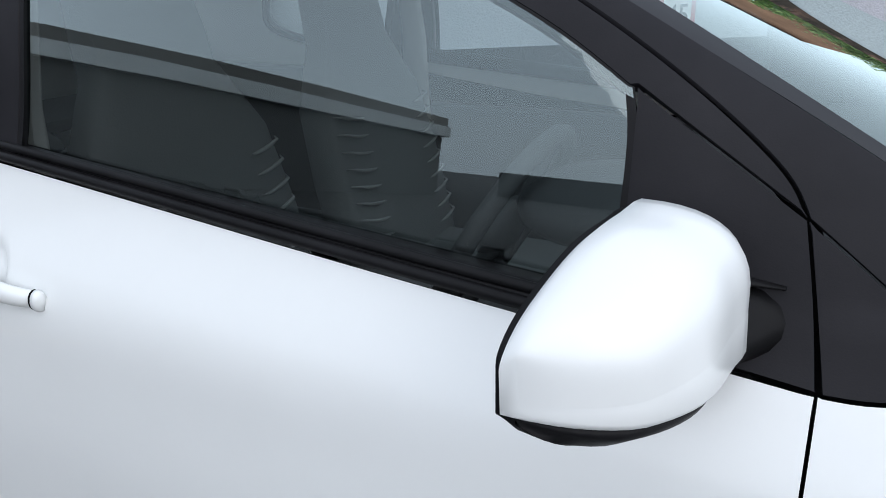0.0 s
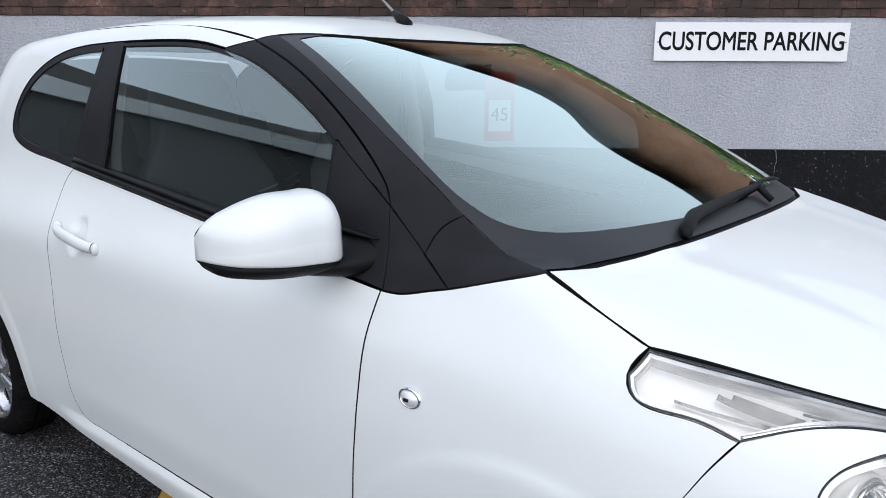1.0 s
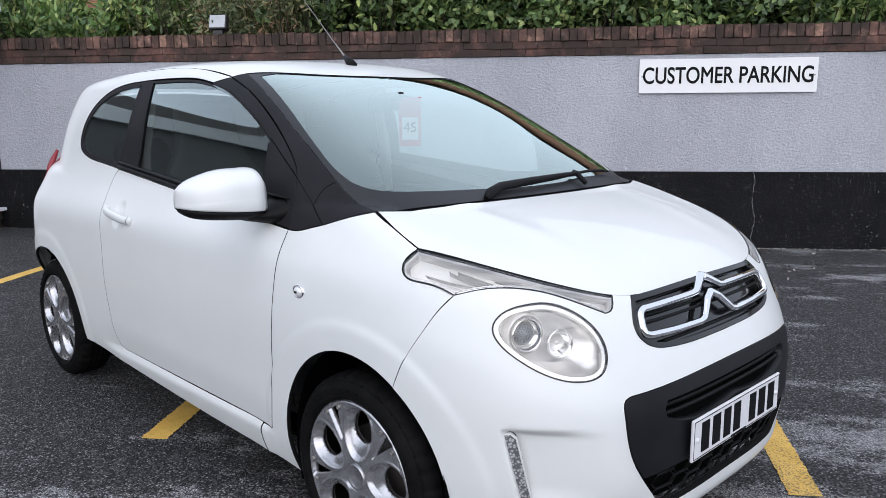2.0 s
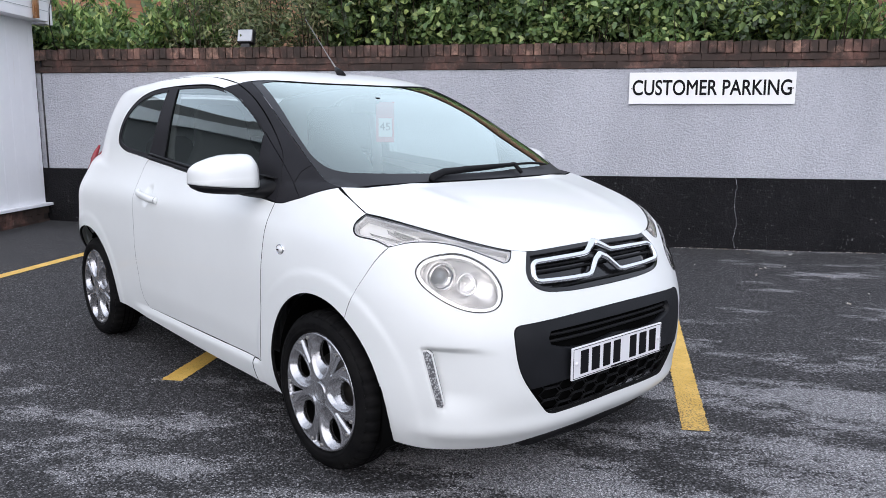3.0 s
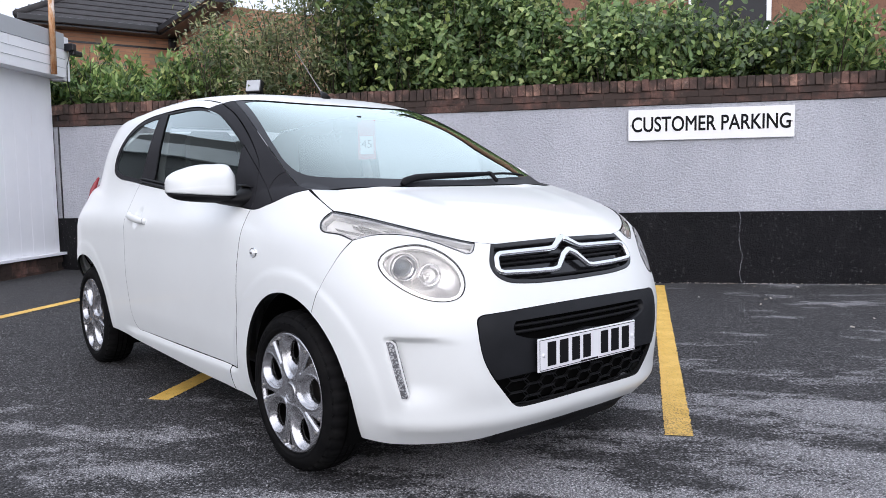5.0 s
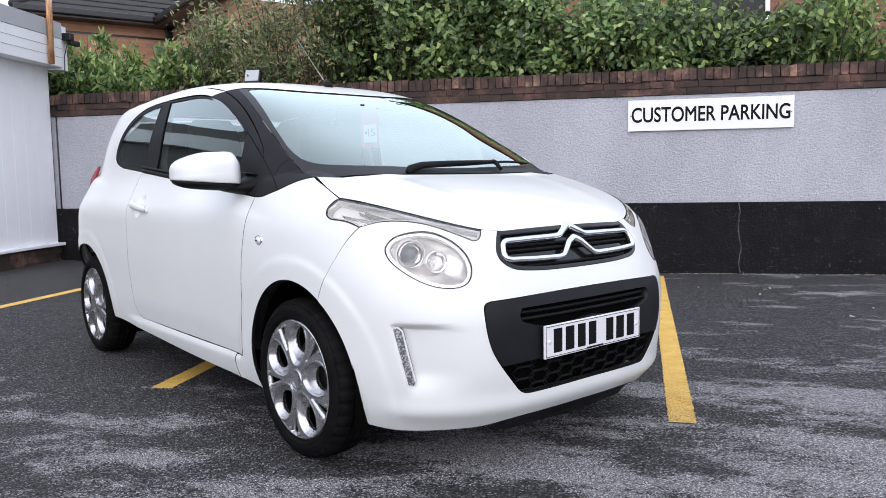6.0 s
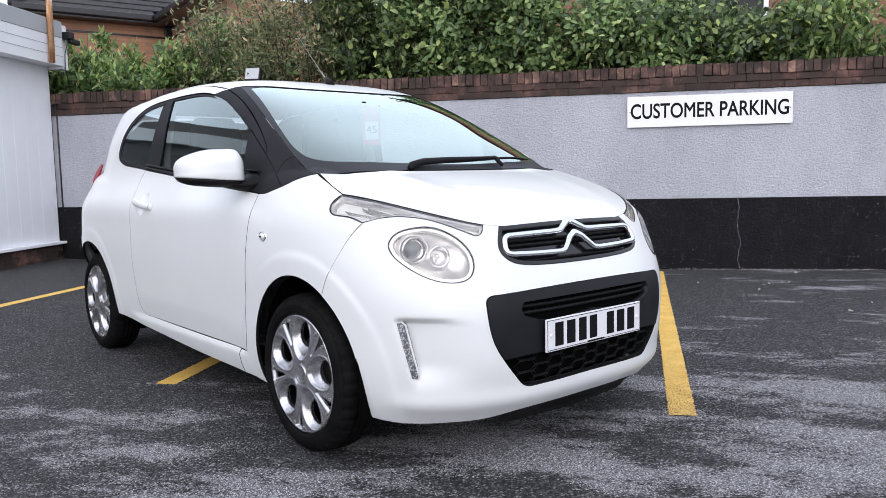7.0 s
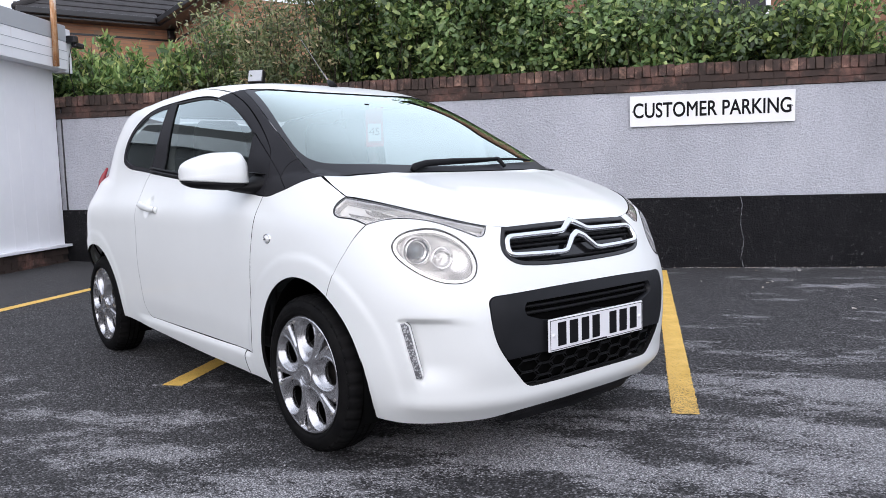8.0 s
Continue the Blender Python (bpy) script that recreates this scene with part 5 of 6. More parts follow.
for t in (0, 2.3, 4.0):
    tube(bm, [tm @ Vector((0, 0, -.01)), tm @ Vector((.17 * math.cos(t), .17 * math.sin(t), 0))], .017, 8, flat=.6)
bmesh.ops.create_uvsphere(bm, u_segments=16, v_segments=8, radius=.06, matrix=tm @ Matrix.Diagonal((1, 1, .5, 1)))
part("spokes", bm, TRIM, steering_wheel)


def padded(bm, rows, m):
    """A cushion lofted through rows of (height, half width, front, back), with rounded corners."""
    rings = []
    for z, w, f, b in rows:
        ring = []
        for k in range(28):
            c, d = math.cos(k * math.tau / 28), math.sin(k * math.tau / 28)
            u, v = math.copysign(abs(c) ** .55, c), math.copysign(abs(d) ** .5, d)
            ring.append(bm.verts.new(m @ Vector(((f + b) / 2 + (f - b) / 2 * u + .012 * abs(v) ** 6 * (u > 0), w * v, z))))
        rings.append(ring)
    for r0, r1 in zip(rings, rings[1:]):
        for k in range(28):
            bm.faces.new((r0[k], r0[(k + 1) % 28], r1[(k + 1) % 28], r1[k]))
    bm.faces.new(rings[0][::-1])
    bm.faces.new(rings[-1])


def car_seat(x, y, tall):
    """A seat with its headrest in one with the backrest, and pale curved bands on the bolsters."""
    seat = thing("car_seat", "", "")
    seat.parent = car
    boxed("cushion", (x - .25, y - .24, .40), (x + .25, y + .24, .56), SEAT, seat, .05)
    m = Matrix.Translation((x - .24, y, .50)) @ pose(0, 0, 0, 0, -14, 0)
    bm = bmesh.new()
    padded(bm, [(h * tall, w, f, b) for h, w, f, b in ((0, .22, .03, -.05), (.04, .25, .06, -.07), (.35, .255, .065, -.075), (.58, .235, .06, -.07), (.70, .175, .05, -.06), (.76, .145, .045, -.055), (.84, .14, .05, -.05), (.94, .13, .045, -.045), (.99, .10, .03, -.03))], m)
    part("backrest", bm, SEAT, seat)
    for k in range(9):
        for side in (-1, 1):
            bm = bmesh.new()
            z0 = tall * (.10 + .052 * k)
            tube(bm, [m @ Vector((.072 - .02 * (t > .9), side * (.125 + .105 * t), z0 + .022 * t * t)) for t in np.linspace(0, 1, 7)], [.0015, .0035, .0045, .0045, .0045, .0035, .0015], 6)
            part("stripe", bm, SEATLIGHT, seat)


car_seat(.02, -.34, .84)
car_seat(.02, .34, .84)
car_seat(-.72, -.32, .66)
car_seat(-.72, .32, .66)
for sign in (1, -1):
    bm = bmesh.new()
    tube(bm, [(-.34, .585 * sign, 1.36), (-.34, .64 * sign, 1.10), (-.34, .66 * sign, .5)], [.03, .04, .05], 8, flat=.5)
    part("pillar_trim", bm, LINER, cabin)
for sign in (1, -1):
    boxed("door_card", (-.45, .66 * sign, .34), (.78, .70 * sign, .90), TRIM, cabin, .01)
    boxed("quarter_card", (-1.35, .60 * sign, .34), (-.46, .655 * sign, 1.00), TRIM, cabin, .01)
lining = outline([[(.30, -.50), (.32, 0), (.30, .50)], [(.30, .50), (-1.15, .47)], [(-1.15, .47), (-1.15, -.47)], [(-1.15, -.47), (.30, -.50)]], .05)
panel("roof_lining", [lining], from_above, LINER, cabin, offset=-.03, depth=0, step=.08)
boxed("parcel_shelf", (-1.40, -.56, .90), (-1.02, .56, .93), TRIM, cabin, .01)
mirror_in = boxed("rear_view_mirror", (-.012, -.11, -.03), (.012, .11, .03), BLACK, cabin, .01, m=Matrix.Translation((.45, 0, 1.30)) @ pose(0, 0, 0, 0, 10, 8))
boxed("mirror_stalk", (.44, -.012, 1.31), (.52, .012, 1.34), BLACK, cabin, .004)
tag = thing("price_tag", "red and white card tag hanging behind the windscreen", "tag")
tm = Matrix.Translation((.535, .027, 1.21)) @ pose(0, 0, 0, 0, 0, -38)
boxed("card", (-.001, -.042, -.075), (.001, .042, .11), RED, tag, .0005, m=tm)
boxed("white_panel", (.001, -.031, -.050), (.002, .031, .035), CARD, tag, .0005, m=tm)
txt = bpy.data.curves.new("number", "FONT")
txt.body, txt.size, txt.align_x, txt.align_y, txt.extrude = "45", .052, "CENTER", "CENTER", .0004
num = new("number", txt)
num.data.materials.append(INK)
num.parent = tag
num.matrix_basis = tm @ Matrix.Translation((.0028, 0, -.005)) @ pose(0, 0, 0, 90, 0, 90)

# ---- the yard ----
WALL_A = radians(38.3)
along, behind = Vector((math.cos(WALL_A), math.sin(WALL_A), 0)), Vector((-math.sin(WALL_A), math.cos(WALL_A), 0))
WALL = Matrix.Translation((-1.086, 4.3, 0)) @ Matrix.Rotation(WALL_A, 4, "Z")  # x runs along the wall, y behind it


def on_wall(s, back, z):
    return WALL @ Vector((s, back, z))


# ground: one sheet, rising a little towards the white building
bm = bmesh.new()
xs = [-400, -60, -20] + list(np.arange(-14, 9, .5)) + [12, 30, 80, 400]
grid = []
for x in xs:
    row = []
    for y in xs:
        p = WALL.inverted() @ Vector((x, y, 0))
        rise = .13 * np.clip((-2.5 - p.x) / 4.5, 0, 1) ** 1.3
        row.append(bm.verts.new((x, y, rise)))
    grid.append(row)
for a, b in zip(grid, grid[1:]):
    for i in range(len(xs) - 1):
        bm.faces.new((a[i], b[i], b[i + 1], a[i + 1]))
ground = tagged(part("ground", bm, ASPHALT), "dark damp asphalt car park surface with pale worn patches", "ground", kind="structure")


def bay_line(start, length, label, turn=0.0):
    """A painted bay line with ragged edges, square to the wall."""
    bm = bmesh.new()
    rng = random.Random(int(start[0] * 100))
    n = int(length / .009)
    rows = []
    for i in range(n + 1):
        d = Vector(start) + Matrix.Rotation(radians(turn), 3, "Z") @ behind * (length * i / n)
        p = WALL.inverted() @ d
        z = .13 * np.clip((-2.5 - p.x) / 4.5, 0, 1) ** 1.3 + .0035
        rows.append([bm.verts.new(d + along * (s * (.054 + rng.uniform(-.0035, .0035))) + Vector((0, 0, z))) for s in (-1, 1)])
    for a, b in zip(rows, rows[1:]):
        bm.faces.new((a[0], a[1], b[1], b[0]))
    ob = tagged(part("bay_line", bm, YELLOW), label, "road marking", "bay lines", "structure")
    return ob


bay_line((1.911, .530, 0), 4.62, "yellow painted bay line on the asphalt, worn at its end", -3.3)
bay_line((-.085, -.800, 0), 4.5, "yellow painted bay line passing under the car")
bay_line((-1.995, -2.29, 0), 4.2, "thin far yellow bay line near the white building")

# boundary wall
S0, S1 = -6.45, 9.0
wall = boxed("wall_north", (S0, .012, -.1), (S1, .215, 1.752), RENDERWALL, None, 0, m=WALL)
tagged(wall, "pale blue-grey painted rendered boundary wall", "wall", kind="structure")
plinth = tagged(boxed("wall_plinth", (S0, 0, -.1), (S1, .012, .705), PLINTHPAINT, None, .002, m=WALL), "black painted wall base, chipped and cracked", "wall", kind="structure")
core = tagged(boxed("wall_coping", (S0, .02, 1.754), (S1, .205, 1.985), MORTAR, None, 0, m=WALL), "sooty red brick coping course on the wall", "wall", kind="structure")


def brick_mesh(w, d, h, seed, bevel=.006):
    rng = random.Random(seed)
    bm = bmesh.new()
    vs = box(bm, (-w / 2, -d / 2, -h / 2), (w / 2, d / 2, h / 2), bevel)
    for v in bm.verts:
        v.co += Vector((rng.uniform(-.003, .003), rng.uniform(-.005, .005), rng.uniform(-.005, .005)))
    me = bpy.data.meshes.new("brick")
    bm.to_mesh(me)
    bm.free()
    return me


edge_bricks = [brick_mesh(.071, .235, .112, k) for k in range(5)]
flat_bricks = [brick_mesh(.224, .218, .065, k + 9, .003) for k in range(4)]
for me in edge_bricks:
    me.materials.append(COPING)
for me in flat_bricks:
    me.materials.append(COURSE)
rng = random.Random(5)
s = S0 + .04
while s < 4.6:
    b = new("brick", rng.choice(edge_bricks))
    b.parent = core
    b.matrix_basis = WALL @ Matrix.Translation((s, .108 + rng.uniform(-.005, .005), 1.946 + rng.uniform(-.005, .006))) @ pose(0, 0, 0, rng.uniform(-1, 1), rng.uniform(-1, 1), rng.uniform(-1, 1))
    s += .0755
for course in range(2):
    s = S0 + .11 + course * .11
    while s < 4.6:
        b = new("brick", rng.choice(flat_bricks))
        b.parent = core
        b.matrix_basis = WALL @ Matrix.Translation((s, .108 + rng.uniform(-.003, .003), 1.789 + course * .067)) @ pose(0, 0, 0, 0, rng.uniform(-.4, .4), 0)
        s += .226

# a crack runs down the black plinth
bm = bmesh.new()
rng = random.Random(3)
q = [on_wall(1.05 + rng.uniform(-.008, .008) + .012 * math.sin(i * .45) + i * .001, -.001, .70 - i * .0245) for i in range(29)]
tube(bm, q, [rng.uniform(.0003, .0021) for _ in q], 5)
tagged(part("wall_crack", bm, GREYTRIM), "pale hairline crack filled with light mortar", "crack", kind="structure")

# grit and dead leaves along the wall's foot
LITTER = shader("pale_litter", (.42, .38, .33), .8)
base(LITTER, ramp(LITTER, noise_of(LITTER, 14, 5), [(.35, (.16, .13, .10)), (.5, (.42, .38, .33)), (.65, (.68, .66, .62))]))
rng = random.Random(11)
bm = bmesh.new()
for k in range(420):
    near = rng.random() < .88
    at = on_wall(rng.uniform(-3.5, 4.4), -rng.uniform(.004, .035) if near else -rng.uniform(.1, 2.4), .004)
    size = rng.uniform(.003, .009) if near else rng.uniform(.006, .016)
    m = Matrix.Translation(at) @ pose(0, 0, 0, rng.uniform(-25, 25), rng.uniform(-25, 25), rng.uniform(0, 360))
    box(bm, (-size, -size * rng.uniform(.4, .8), -.003), (size, size * rng.uniform(.4, .8), .003), 0, m)
tagged(part("wall_foot_litter", bm, LITTER, smooth=False), "pale grit and dead leaves along the foot of the wall", "litter", kind="stuff")

# sign
sign_board = thing("sign", "white rectangular sign with black capital lettering on the wall", "sign")
boxed("board", (0, -.012, 1.412), (1.535, -.001, 1.712), CARD, sign_board, .002, m=WALL)
txt = bpy.data.curves.new("lettering", "FONT")
txt.body, txt.size, txt.align_x, txt.align_y, txt.extrude, txt.offset = "CUSTOMER PARKING", .202, "CENTER", "CENTER", .0006, 0
txt.bevel_depth, txt.bevel_resolution = .0031, 0
letters = new("lettering", txt)
letters.data.materials.append(INK)
letters.parent = sign_board
letters.matrix_basis = WALL @ Matrix.Translation((.768, -.0130, 1.560)) @ pose(0, 0, 0, 90, 0, 0) @ Matrix.Diagonal((.758, 1, 1, 1))
for a in (.025, 1.51):
    bm = bmesh.new()
    lathe(bm, [(.007, 0), (.006, .003), (.0003, .004)], 10, WALL @ Matrix.Translation((a, -.012, 1.56)) @ pose(0, 0, 0, 90, 0, 0))
    part("screw", bm, STEEL, sign_board)

# floodlight on the coping
flood = thing("floodlight", "small grey floodlight standing on the wall coping", "lamp")
FM = WALL @ Matrix.Translation((-4.0, .10, 2.0))
boxed("bracket", (-.05, -.02, 0), (.05, .02, .05), FASCIA, flood, .004, m=FM)
boxed("lamp_body", (-.09, -.05, .05), (.09, .03, .20), FASCIA, flood, .012, m=FM @ pose(0, 0, 0, -18, 0, 0))
boxed("lamp_glass", (-.078, -.056, .062), (.078, -.049, .188), GREYTRIM, flood, .002, m=FM @ pose(0, 0, 0, -18, 0, 0))

# white clad building at the wall's end: x runs towards the yard
BUILD = Matrix.Translation((-6.10, .31, 0)) @ Matrix.Rotation(math.atan2(-.73, .69), 4, "Z")
shed = thing("outbuilding", "white clad flat-roofed outbuilding with brick plinth beside the wall", "building")
shed["kind"] = "structure"
boxed("cladding", (0, -5, .30), (1.35, -.02, 2.32), UPVC, shed, 0, m=BUILD)
for k in range(6):
    boxed("cladding_rib", (.07 + k * .2, -.02, .31), (.0755 + k * .2, -.0187, 2.31), UPVC, shed, 0, m=BUILD)
boxed("sill", (-.06, -.1, .285), (1.40, .06, .315), UPVC, shed, .004, m=BUILD)
bm = bmesh.new()
box(bm, (0, -5, -.1), (1.35, -.0, .285), 0, BUILD)
part("plinth", bm, MORTAR, shed)
boxed("fascia", (-.02, -5, 2.305), (1.40, .16, 2.62), UPVC, shed, .004, m=BUILD)
for z in (2.41, 2.51):
    boxed("fascia_groove", (-.02, .15, z), (1.40, .163, z + .006), GREYTRIM, shed, 0, m=BUILD)
boxed("flashing", (-.02, -5, 2.622), (1.40, .165, 2.80), GREYTRIM, shed, .004, m=BUILD)
boxed("end_board", (-.16, -.04, 2.28), (-.02, .13, 2.78), UPVC, shed, .004, m=BUILD)
k = 0
for row in range(3):
    for col in range(5):
        me = flat_bricks[(row + col) % 4]
        b = new("brick", me)
        b.parent = shed
        b.matrix_basis = BUILD @ Matrix.Translation((.11 + col * .226 + (row % 2) * .11, -.095, .10 + row * .067))
pole = thing("rusty_pole", "rust-streaked steel pole fixed to the white building", "pole")
bm = bmesh.new()
tube(bm, [BUILD @ Vector((.26, .20, 2.31)), BUILD @ Vector((.23, .20, 3.6))], .032, 12)
part("post", bm, RUST, pole)
bm = bmesh.new()
tube(bm, [BUILD @ Vector((-.03, .03, .32)), BUILD @ Vector((-.03, .03, 1.98))], .009, 10)
tagged(part("downpipe", bm, FASCIA), "thin dark pipe down the building's corner", "pipe")
bm = bmesh.new()
tube(bm, [BUILD @ Vector((-.055, .045, .32)), BUILD @ Vector((-.058, .048, 1.2)), BUILD @ Vector((-.052, .045, 1.99))], .011, 8)
tagged(part("corner_cable", bm, RUST), "rust-stained cable conduit down the corner of the building", "conduit")
cctv = thing("security_camera", "small black camera box with hanging cable", "camera")
boxed("mount", (-.14, .12, 2.62), (-.06, .24, 2.70), FASCIA, cctv, .008, m=BUILD)
boxed("camera_body", (-.28, .16, 2.575), (-.10, .23, 2.635), FASCIA, cctv, .012, m=BUILD)
bm = bmesh.new()
tube(bm, [BUILD @ Vector(v) for v in ((-.08, .2, 2.62), (-.075, .15, 2.45), (-.08, .14, 2.28), (-.16, .12, 2.16), (-.30, .05, 2.06))], .005, 6)
part("cable", bm, FASCIA, cctv)

# bank of soil behind the wall that the shrubs stand in
bank = tagged(boxed("planting_bank", (S0 - 4, .215, -.1), (S1, 3.0, 1.86), SOIL, None, 0, m=WALL), "raised planting bed of dark soil behind the wall", "soil", kind="structure")


def leaf_cloud(rng, centres, spread, count, length, width, up):
    """Folded leaves round the given centres, as vertices and faces."""
    n = len(centres) * count
    c = np.repeat(np.array(centres), count, 0) + rng.normal(0, 1, (n, 3)) * spread
    d = rng.normal(0, 1, (n, 3)) + np.array(up)
    d /= np.linalg.norm(d, axis=1)[:, None]
    r = np.cross(d, rng.normal(0, .75, (n, 3)) + np.array([.55, -.7, 1.1]))
    r /= np.linalg.norm(r, axis=1)[:, None]
    nn = np.cross(r, d)
    L = length * rng.uniform(.55, 1.25, (n, 1))
    W = width * rng.uniform(.6, 1.2, (n, 1))
    side = [(.10, .27, .05), (.32, .48, .10), (.60, .43, .07), (.85, .20, -.02)]
    rim = lambda sg, row: c + d * L * row[0] + r * W * row[1] * sg + nn * W * row[2]
    v = np.stack([c] + [rim(1, s) for s in side] + [c + d * L - nn * L * .10] + [rim(-1, s) for s in side[::-1]] + [c + d * L * .5 - nn * W * .04], 1)
    k = np.arange(n)[:, None] * 11
    return v.reshape(-1, 3), [f for q in ([0, 1, 2, 10], [10, 2, 3], [10, 3, 4, 5], [10, 5, 6, 7], [10, 7, 8], [10, 8, 9, 0]) for f in (k + q).tolist()]


def shrub(name, s0, s1, back, low, tops, material, leaf, seed, label, dense=1.0, upright=False):
    """A shrub between two places along the wall: stems and many leaves on twigs."""
    rng = np.random.default_rng(seed)
    plant = thing(name, label, "shrub", group="shrubs behind the wall")
    top = spline(tops)
    bm = bmesh.new()
    centres = []
    n = int((s1 - s0) * 16 * dense)
    for i in range(n):
        s = rng.uniform(s0, s1)
        y = rng.uniform(.30, back)
        h = float(top(s)) * rng.uniform(.80, 1.04)
        foot = on_wall(s + rng.uniform(-.1, .1), y + .2, low - .05)
        tip = on_wall(s + rng.uniform(-.15, .15), y - rng.uniform(0, .25), h)
        mid = (foot + tip) / 2 + Vector(rng.normal(0, .06, 3))
        tube(bm, [foot, mid, tip], [.007, .005, .002], 5)
        for t in np.linspace(.03, 1, int(6 + 7 * (h - low))):
            p = foot.lerp(mid, t * 2) if t < .5 else mid.lerp(tip, t * 2 - 1)
            centres.append(tuple(p))
            if not upright:
                centres.append(tuple(p + Vector(rng.normal(0, .14, 3))))
    part("stem", bm, BARK, plant)
    # leaves gather in clumps that stand out or lie back, with gaps between them
    kept = []
    for c in centres:
        q = WALL.inverted() @ Vector(c)
        swell = noise.noise(Vector((q.x * 2.3, q.z * 2.9, seed * 7.1))) + .5 * noise.noise(Vector((q.x * 6.1, q.z * 6.7, seed * 3.7)))
        if swell > -.34 or q.z < 2.12:
            kept.append(tuple(Vector(c) + behind * (.20 - (.28 if upright else .58) * swell)))
    centres = kept
    v, f = leaf_cloud(rng, centres, .050 if upright else .085, 18 if upright else 15, leaf[0], leaf[1], (0, 0, 1.1) if upright else (along.y * .4, -along.x * .4, .1))
    # leaves stay behind the coping's face
    q = (v - np.array(on_wall(0, 0, 0))) @ np.array(behind)
    v = v + np.array(behind) * np.clip(.02 - q, 0, None)[:, None]
    me = bpy.data.meshes.new("leaves")
    me.from_pydata(v.tolist(), [], f)
    me.shade_smooth()
    me.materials.append(material)
    ob = new("leaves", me)
    ob.parent = plant
    tagged(ob, kind="stuff")


shrub("laurel", -7.2, -5.62, 1.1, 1.9, [(-7.2, 2.3), (-6.7, 2.62), (-6.32, 2.80), (-6.02, 2.58), (-5.62, 2.25)], LAUREL, (.112, .042), 1, "upright glossy green laurel shoots behind the wall", 2.0, True)
shrub("laurel", -5.62, -4.6, 1.0, 1.9, [(-5.62, 2.2), (-5.3, 2.60), (-4.95, 2.72), (-4.6, 2.68)], LAUREL, (.108, .040), 2, "tall green laurel shrub with narrow leaves", 2.0, True)
shrub("bush", -5.0, -3.3, 1.4, 1.9, [(-5.0, 2.72), (-4.5, 3.05), (-4.0, 3.3), (-3.3, 3.5)], OLIVE, (.074, .024), 3, "loose olive-green bush with small browning leaves", 2.0)
shrub("sycamore", -3.5, -1.9, 1.5, 1.9, [(-3.5, 3.5), (-2.7, 3.6), (-1.9, 3.4)], MAPLE, (.092, .056), 4, "dense dark sycamore sapling with broad leaves", 1.6)
shrub("bush", -2.4, -.9, 1.3, 1.9, [(-2.4, 3.1), (-1.8, 3.2), (-.9, 2.95)], LEAF, (.086, .058), 9, "pale broad-leaved green bush over the wall", 1.7)
shrub("hedge_shrub", -1.2, .6, 1.2, 1.9, [(-1.2, 2.95), (-.4, 2.92), (.6, 2.80)], LEAF, (.082, .055), 5, "broad-leaved green hedge shrub overhanging the wall", 2.1)
shrub("hedge_shrub", .2, 1.75, 1.2, 1.9, [(.2, 2.82), (.9, 2.80), (1.3, 2.66), (1.75, 2.45)], MAPLE, (.084, .054), 6, "broad-leaved dark hedge shrub with gaps", 2.0)
shrub("laurel", 1.5, 3.2, 1.1, 1.9, [(1.5, 2.40), (1.8, 2.62), (2.1, 2.78), (2.5, 2.50), (2.75, 2.52), (3.2, 2.5)], LAUREL, (.110, .038), 7, "glossy laurel shrub with pointed upright shoots", 2.0, True)
shrub("hedge_shrub", 3.0, 8.0, 1.1, 1.9, [(3.0, 2.5), (5.0, 2.6), (8.0, 2.6)], LEAF, (.075, .050), 8, "broad-leaved green hedge shrub beyond the sign", .8)

# brick house beyond the left end of the hedge
HL, HR = Vector((-13.72, 2.10, 0)), Vector((-13.45, 4.70, 0))
hx = (HR - HL).normalized()
HM = Matrix.Translation(HL + Vector((0, 0, .22))) @ Matrix.Rotation(math.atan2(hx.y, hx.x), 4, "Z")  # x along its front, y away from the yard
house = thing("house", "orange brick house with a dark tiled hipped roof and black gutters", "house")
W1 = (HR - HL).length
boxed("wall", (0, 0, -.5), (W1, 6, 4.12), HOUSEBRICK, house, 0, m=HM)
boxed("wing_wall", (W1, -3.6, -.5), (W1 + 5, 7, 4.12), HOUSEBRICK, house, 0, m=HM)
boxed("string_course", (-.01, -.012, 3.86), (W1 - .013, .0, 3.90), FASCIA, house, 0, m=HM)
boxed("string_course", (W1 - .012, -3.6, 3.86), (W1, -.013, 3.90), FASCIA, house, 0, m=HM)
boxed("soffit", (-.45, -.40, 4.10), (W1 - .01, .02, 4.16), FASCIA, house, 0, m=HM)
boxed("soffit", (W1 - .40, -3.9, 4.10), (W1 + .02, -.41, 4.16), FASCIA, house, 0, m=HM)
boxed("gutter", (-.50, -.48, 4.14), (W1 - .49, -.36, 4.27), FASCIA, house, .02, m=HM)
boxed("gutter", (W1 - .48, -3.9, 4.14), (W1 - .36, -.36, 4.27), FASCIA, house, .02, m=HM)
boxed("downpipe_head", (W1 - .16, -.15, 3.90), (W1 - .02, -.02, 4.10), FASCIA, house, .02, m=HM)
tile_run = pose(0, 0, 0, 28, 0, 0)
for k in range(16):
    out, z0 = -.42 + k * .27, 4.20 + k * .165
    x0, x1 = -.50 + k * .27, W1 - .42 + k * .27
    bm = bmesh.new()
    box(bm, (x0, 0, 0), (x1, .33, .055), .006, HM @ Matrix.Translation((0, out, z0)) @ tile_run)
    part("tile_course", bm, ROOFTILE, house)
    bm = bmesh.new()
    box(bm, (-out, 0, 0), (4.2, .33, .055), .006, HM @ Matrix.Translation((W1 + out, 0, z0)) @ pose(0, 0, 0, 0, 0, -90) @ tile_run)
    part("tile_course", bm, ROOFTILE, house)
bm = bmesh.new()
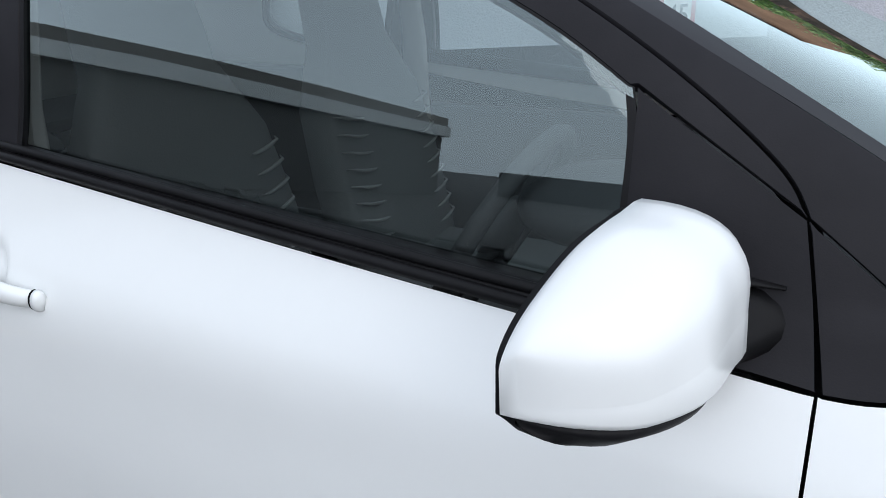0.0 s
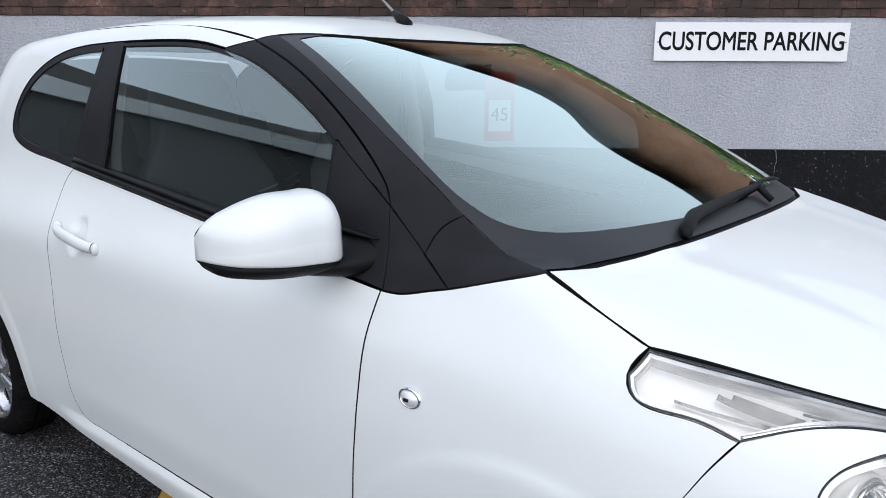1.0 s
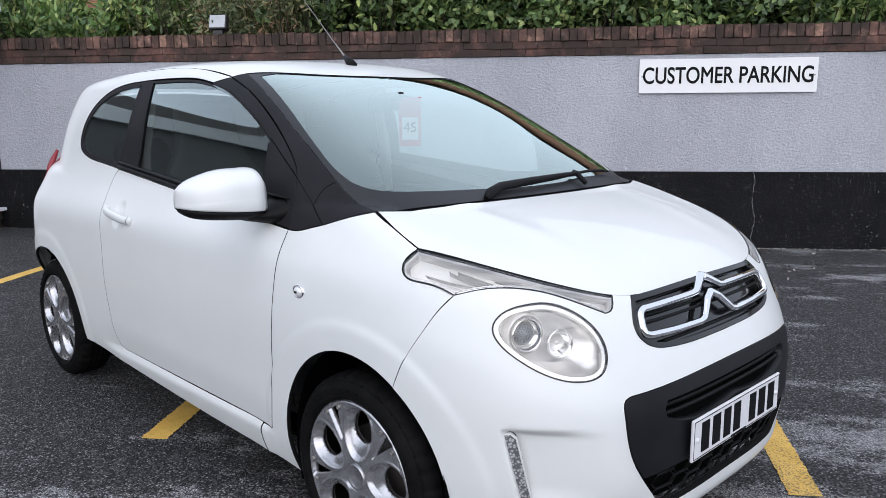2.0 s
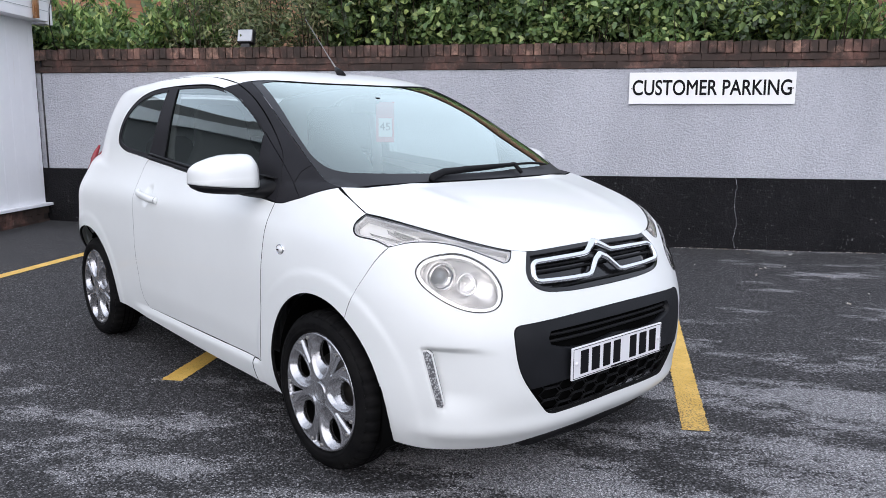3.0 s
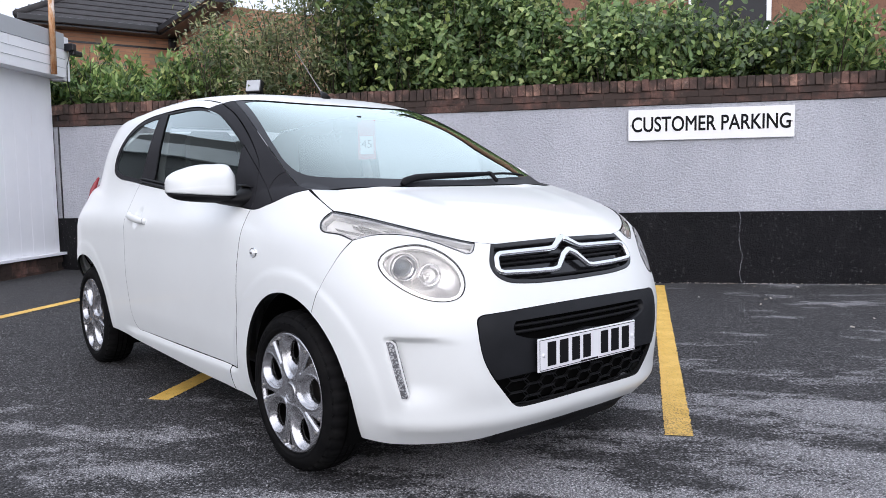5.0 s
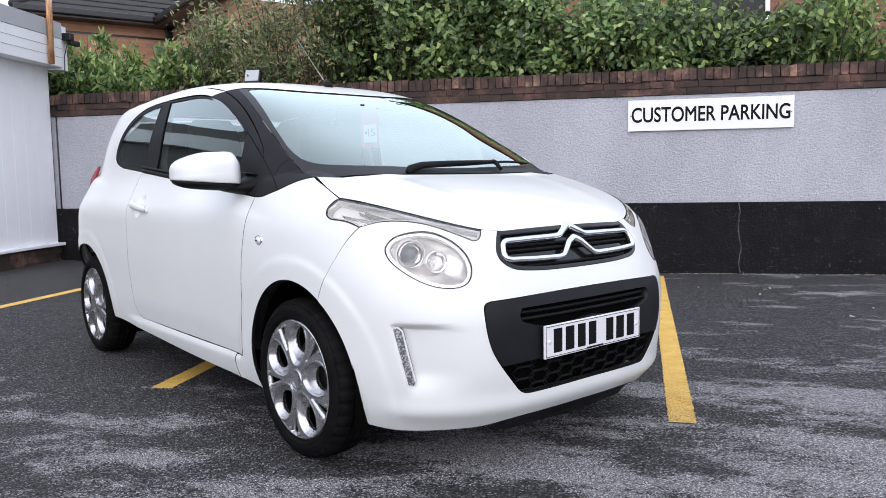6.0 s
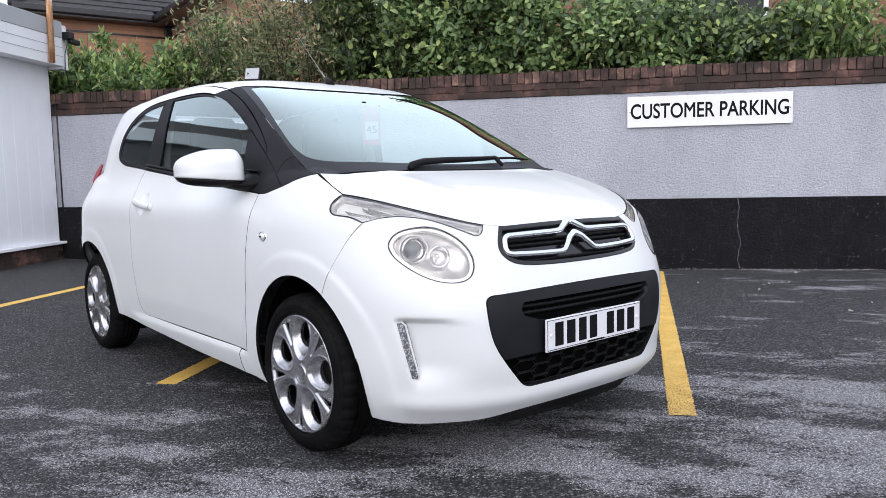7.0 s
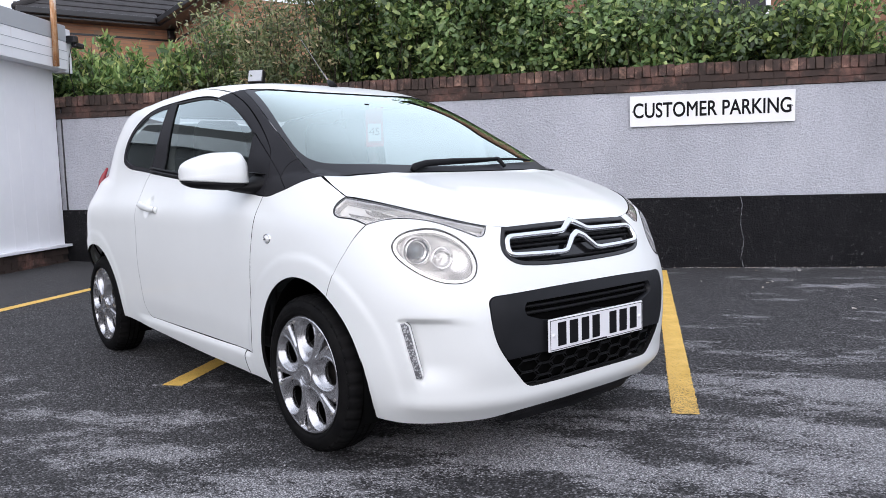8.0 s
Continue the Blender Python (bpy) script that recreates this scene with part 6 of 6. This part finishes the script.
for a, b, c in (((-.5, -.4, 4.2), (-.5, 6.4, 4.2), (3.5, 3.6, 6.65)), ((-.5, 6.4, 4.2), (W1 + 6, 6.4, 4.2), (3.5, 3.6, 6.65))):
    bm.faces.new([bm.verts.new(HM @ Vector((u[0], u[1] + .03, u[2] - .03))) for u in (a, b, c)])
part("roof", bm, ROOFTILE, house, smooth=False)
bm = bmesh.new()
tube(bm, [HM @ Vector((-.5, -.4, 4.24)), HM @ Vector((3.5, 3.6, 6.70))], .09, 8)
part("hip_tile", bm, ROOFTILE, house)
bm = bmesh.new()
tube(bm, [HM @ Vector((W1 - .42, -.42, 4.23)), HM @ Vector((W1 + 3.6, 3.6, 6.68))], .05, 8)
part("valley", bm, FASCIA, house)

# second brick house behind the hedge
villa = thing("house", "orange-brown brick house with white framed windows behind the hedge", "house")
VM = WALL @ Matrix.Translation((0, 5.0, 0))
boxed("wall", (-2.2, 0, 0), (9, 6, 5.95), VILLABRICK, villa, 0, m=VM)
boxed("lean_to_roof", (-4.0, .5, 3.55), (-2.21, 6, 3.85), ROOFTILE, villa, 0, m=VM)
boxed("lean_to_wall", (-3.8, .8, 0), (-2.2, 6, 3.55), VILLABRICK, villa, 0, m=VM)
for a, b, z0, z1 in ((1.1, 2.32, 3.05, 4.3), (-1.9, -1.0, 3.45, 4.4), (5.0, 6.2, 3.0, 4.3)):
    win = thing("window", "", "")
    win.parent = villa
    boxed("pane", (a, -.03, z0), (b, -.02, z1), FRIT, win, 0, m=VM)
    for lo, hi in (((a, z0), (a + .07, z1)), ((b - .07, z0), (b, z1)), ((a + .07, z0), (b - .07, z0 + .07)), ((a + .07, z1 - .07), (b - .07, z1))):
        boxed("frame", (lo[0], -.06, lo[1]), (hi[0], -.015, hi[1]), UPVC, win, .006, m=VM)
bm = bmesh.new()
corners = [VM @ Vector(v) for v in ((-2.7, -.4, 5.85), (9.5, -.4, 5.85), (9.5, 3.2, 7.4), (.6, 3.2, 7.4), (-2.7, 6.9, 5.85), (9.5, 6.9, 5.85))]
v = [bm.verts.new(c) for c in corners]
for f in ((0, 1, 2, 3), (0, 3, 4), (3, 2, 5, 4)):
    bm.faces.new([v[i] for i in f])
bmesh.ops.solidify(bm, geom=bm.faces[:], thickness=.12)
part("roof", bm, ROOFTILE, villa, smooth=False)

# low garage across the yard, behind the walk
GARAGE = shader("garage_wall", (.05, .052, .055), .8)
garage = thing("garage_block", "dark low garage block with pale fascia boards", "building")
garage["kind"] = "structure"
boxed("wall", (-12, -15, -.1), (-6.3, -1.3, 2.30), GARAGE, garage, 0)
boxed("fascia", (-12, -15, 2.30), (-6.1, -1.2, 2.70), GREYTRIM, garage, .01)
boxed("roof_edge", (-12, -15, 2.70), (-6.2, -1.2, 3.05), FASCIA, garage, .01)
# unseen wall, added so the side windows reflect something dark low down
tagged(boxed("reflection_wall", (-6.3, -19.2, -.1), (14, -19, 1.25), GARAGE, None, .01), "unseen low dark wall, added to close the yard and darken window reflections", "wall", kind="structure")
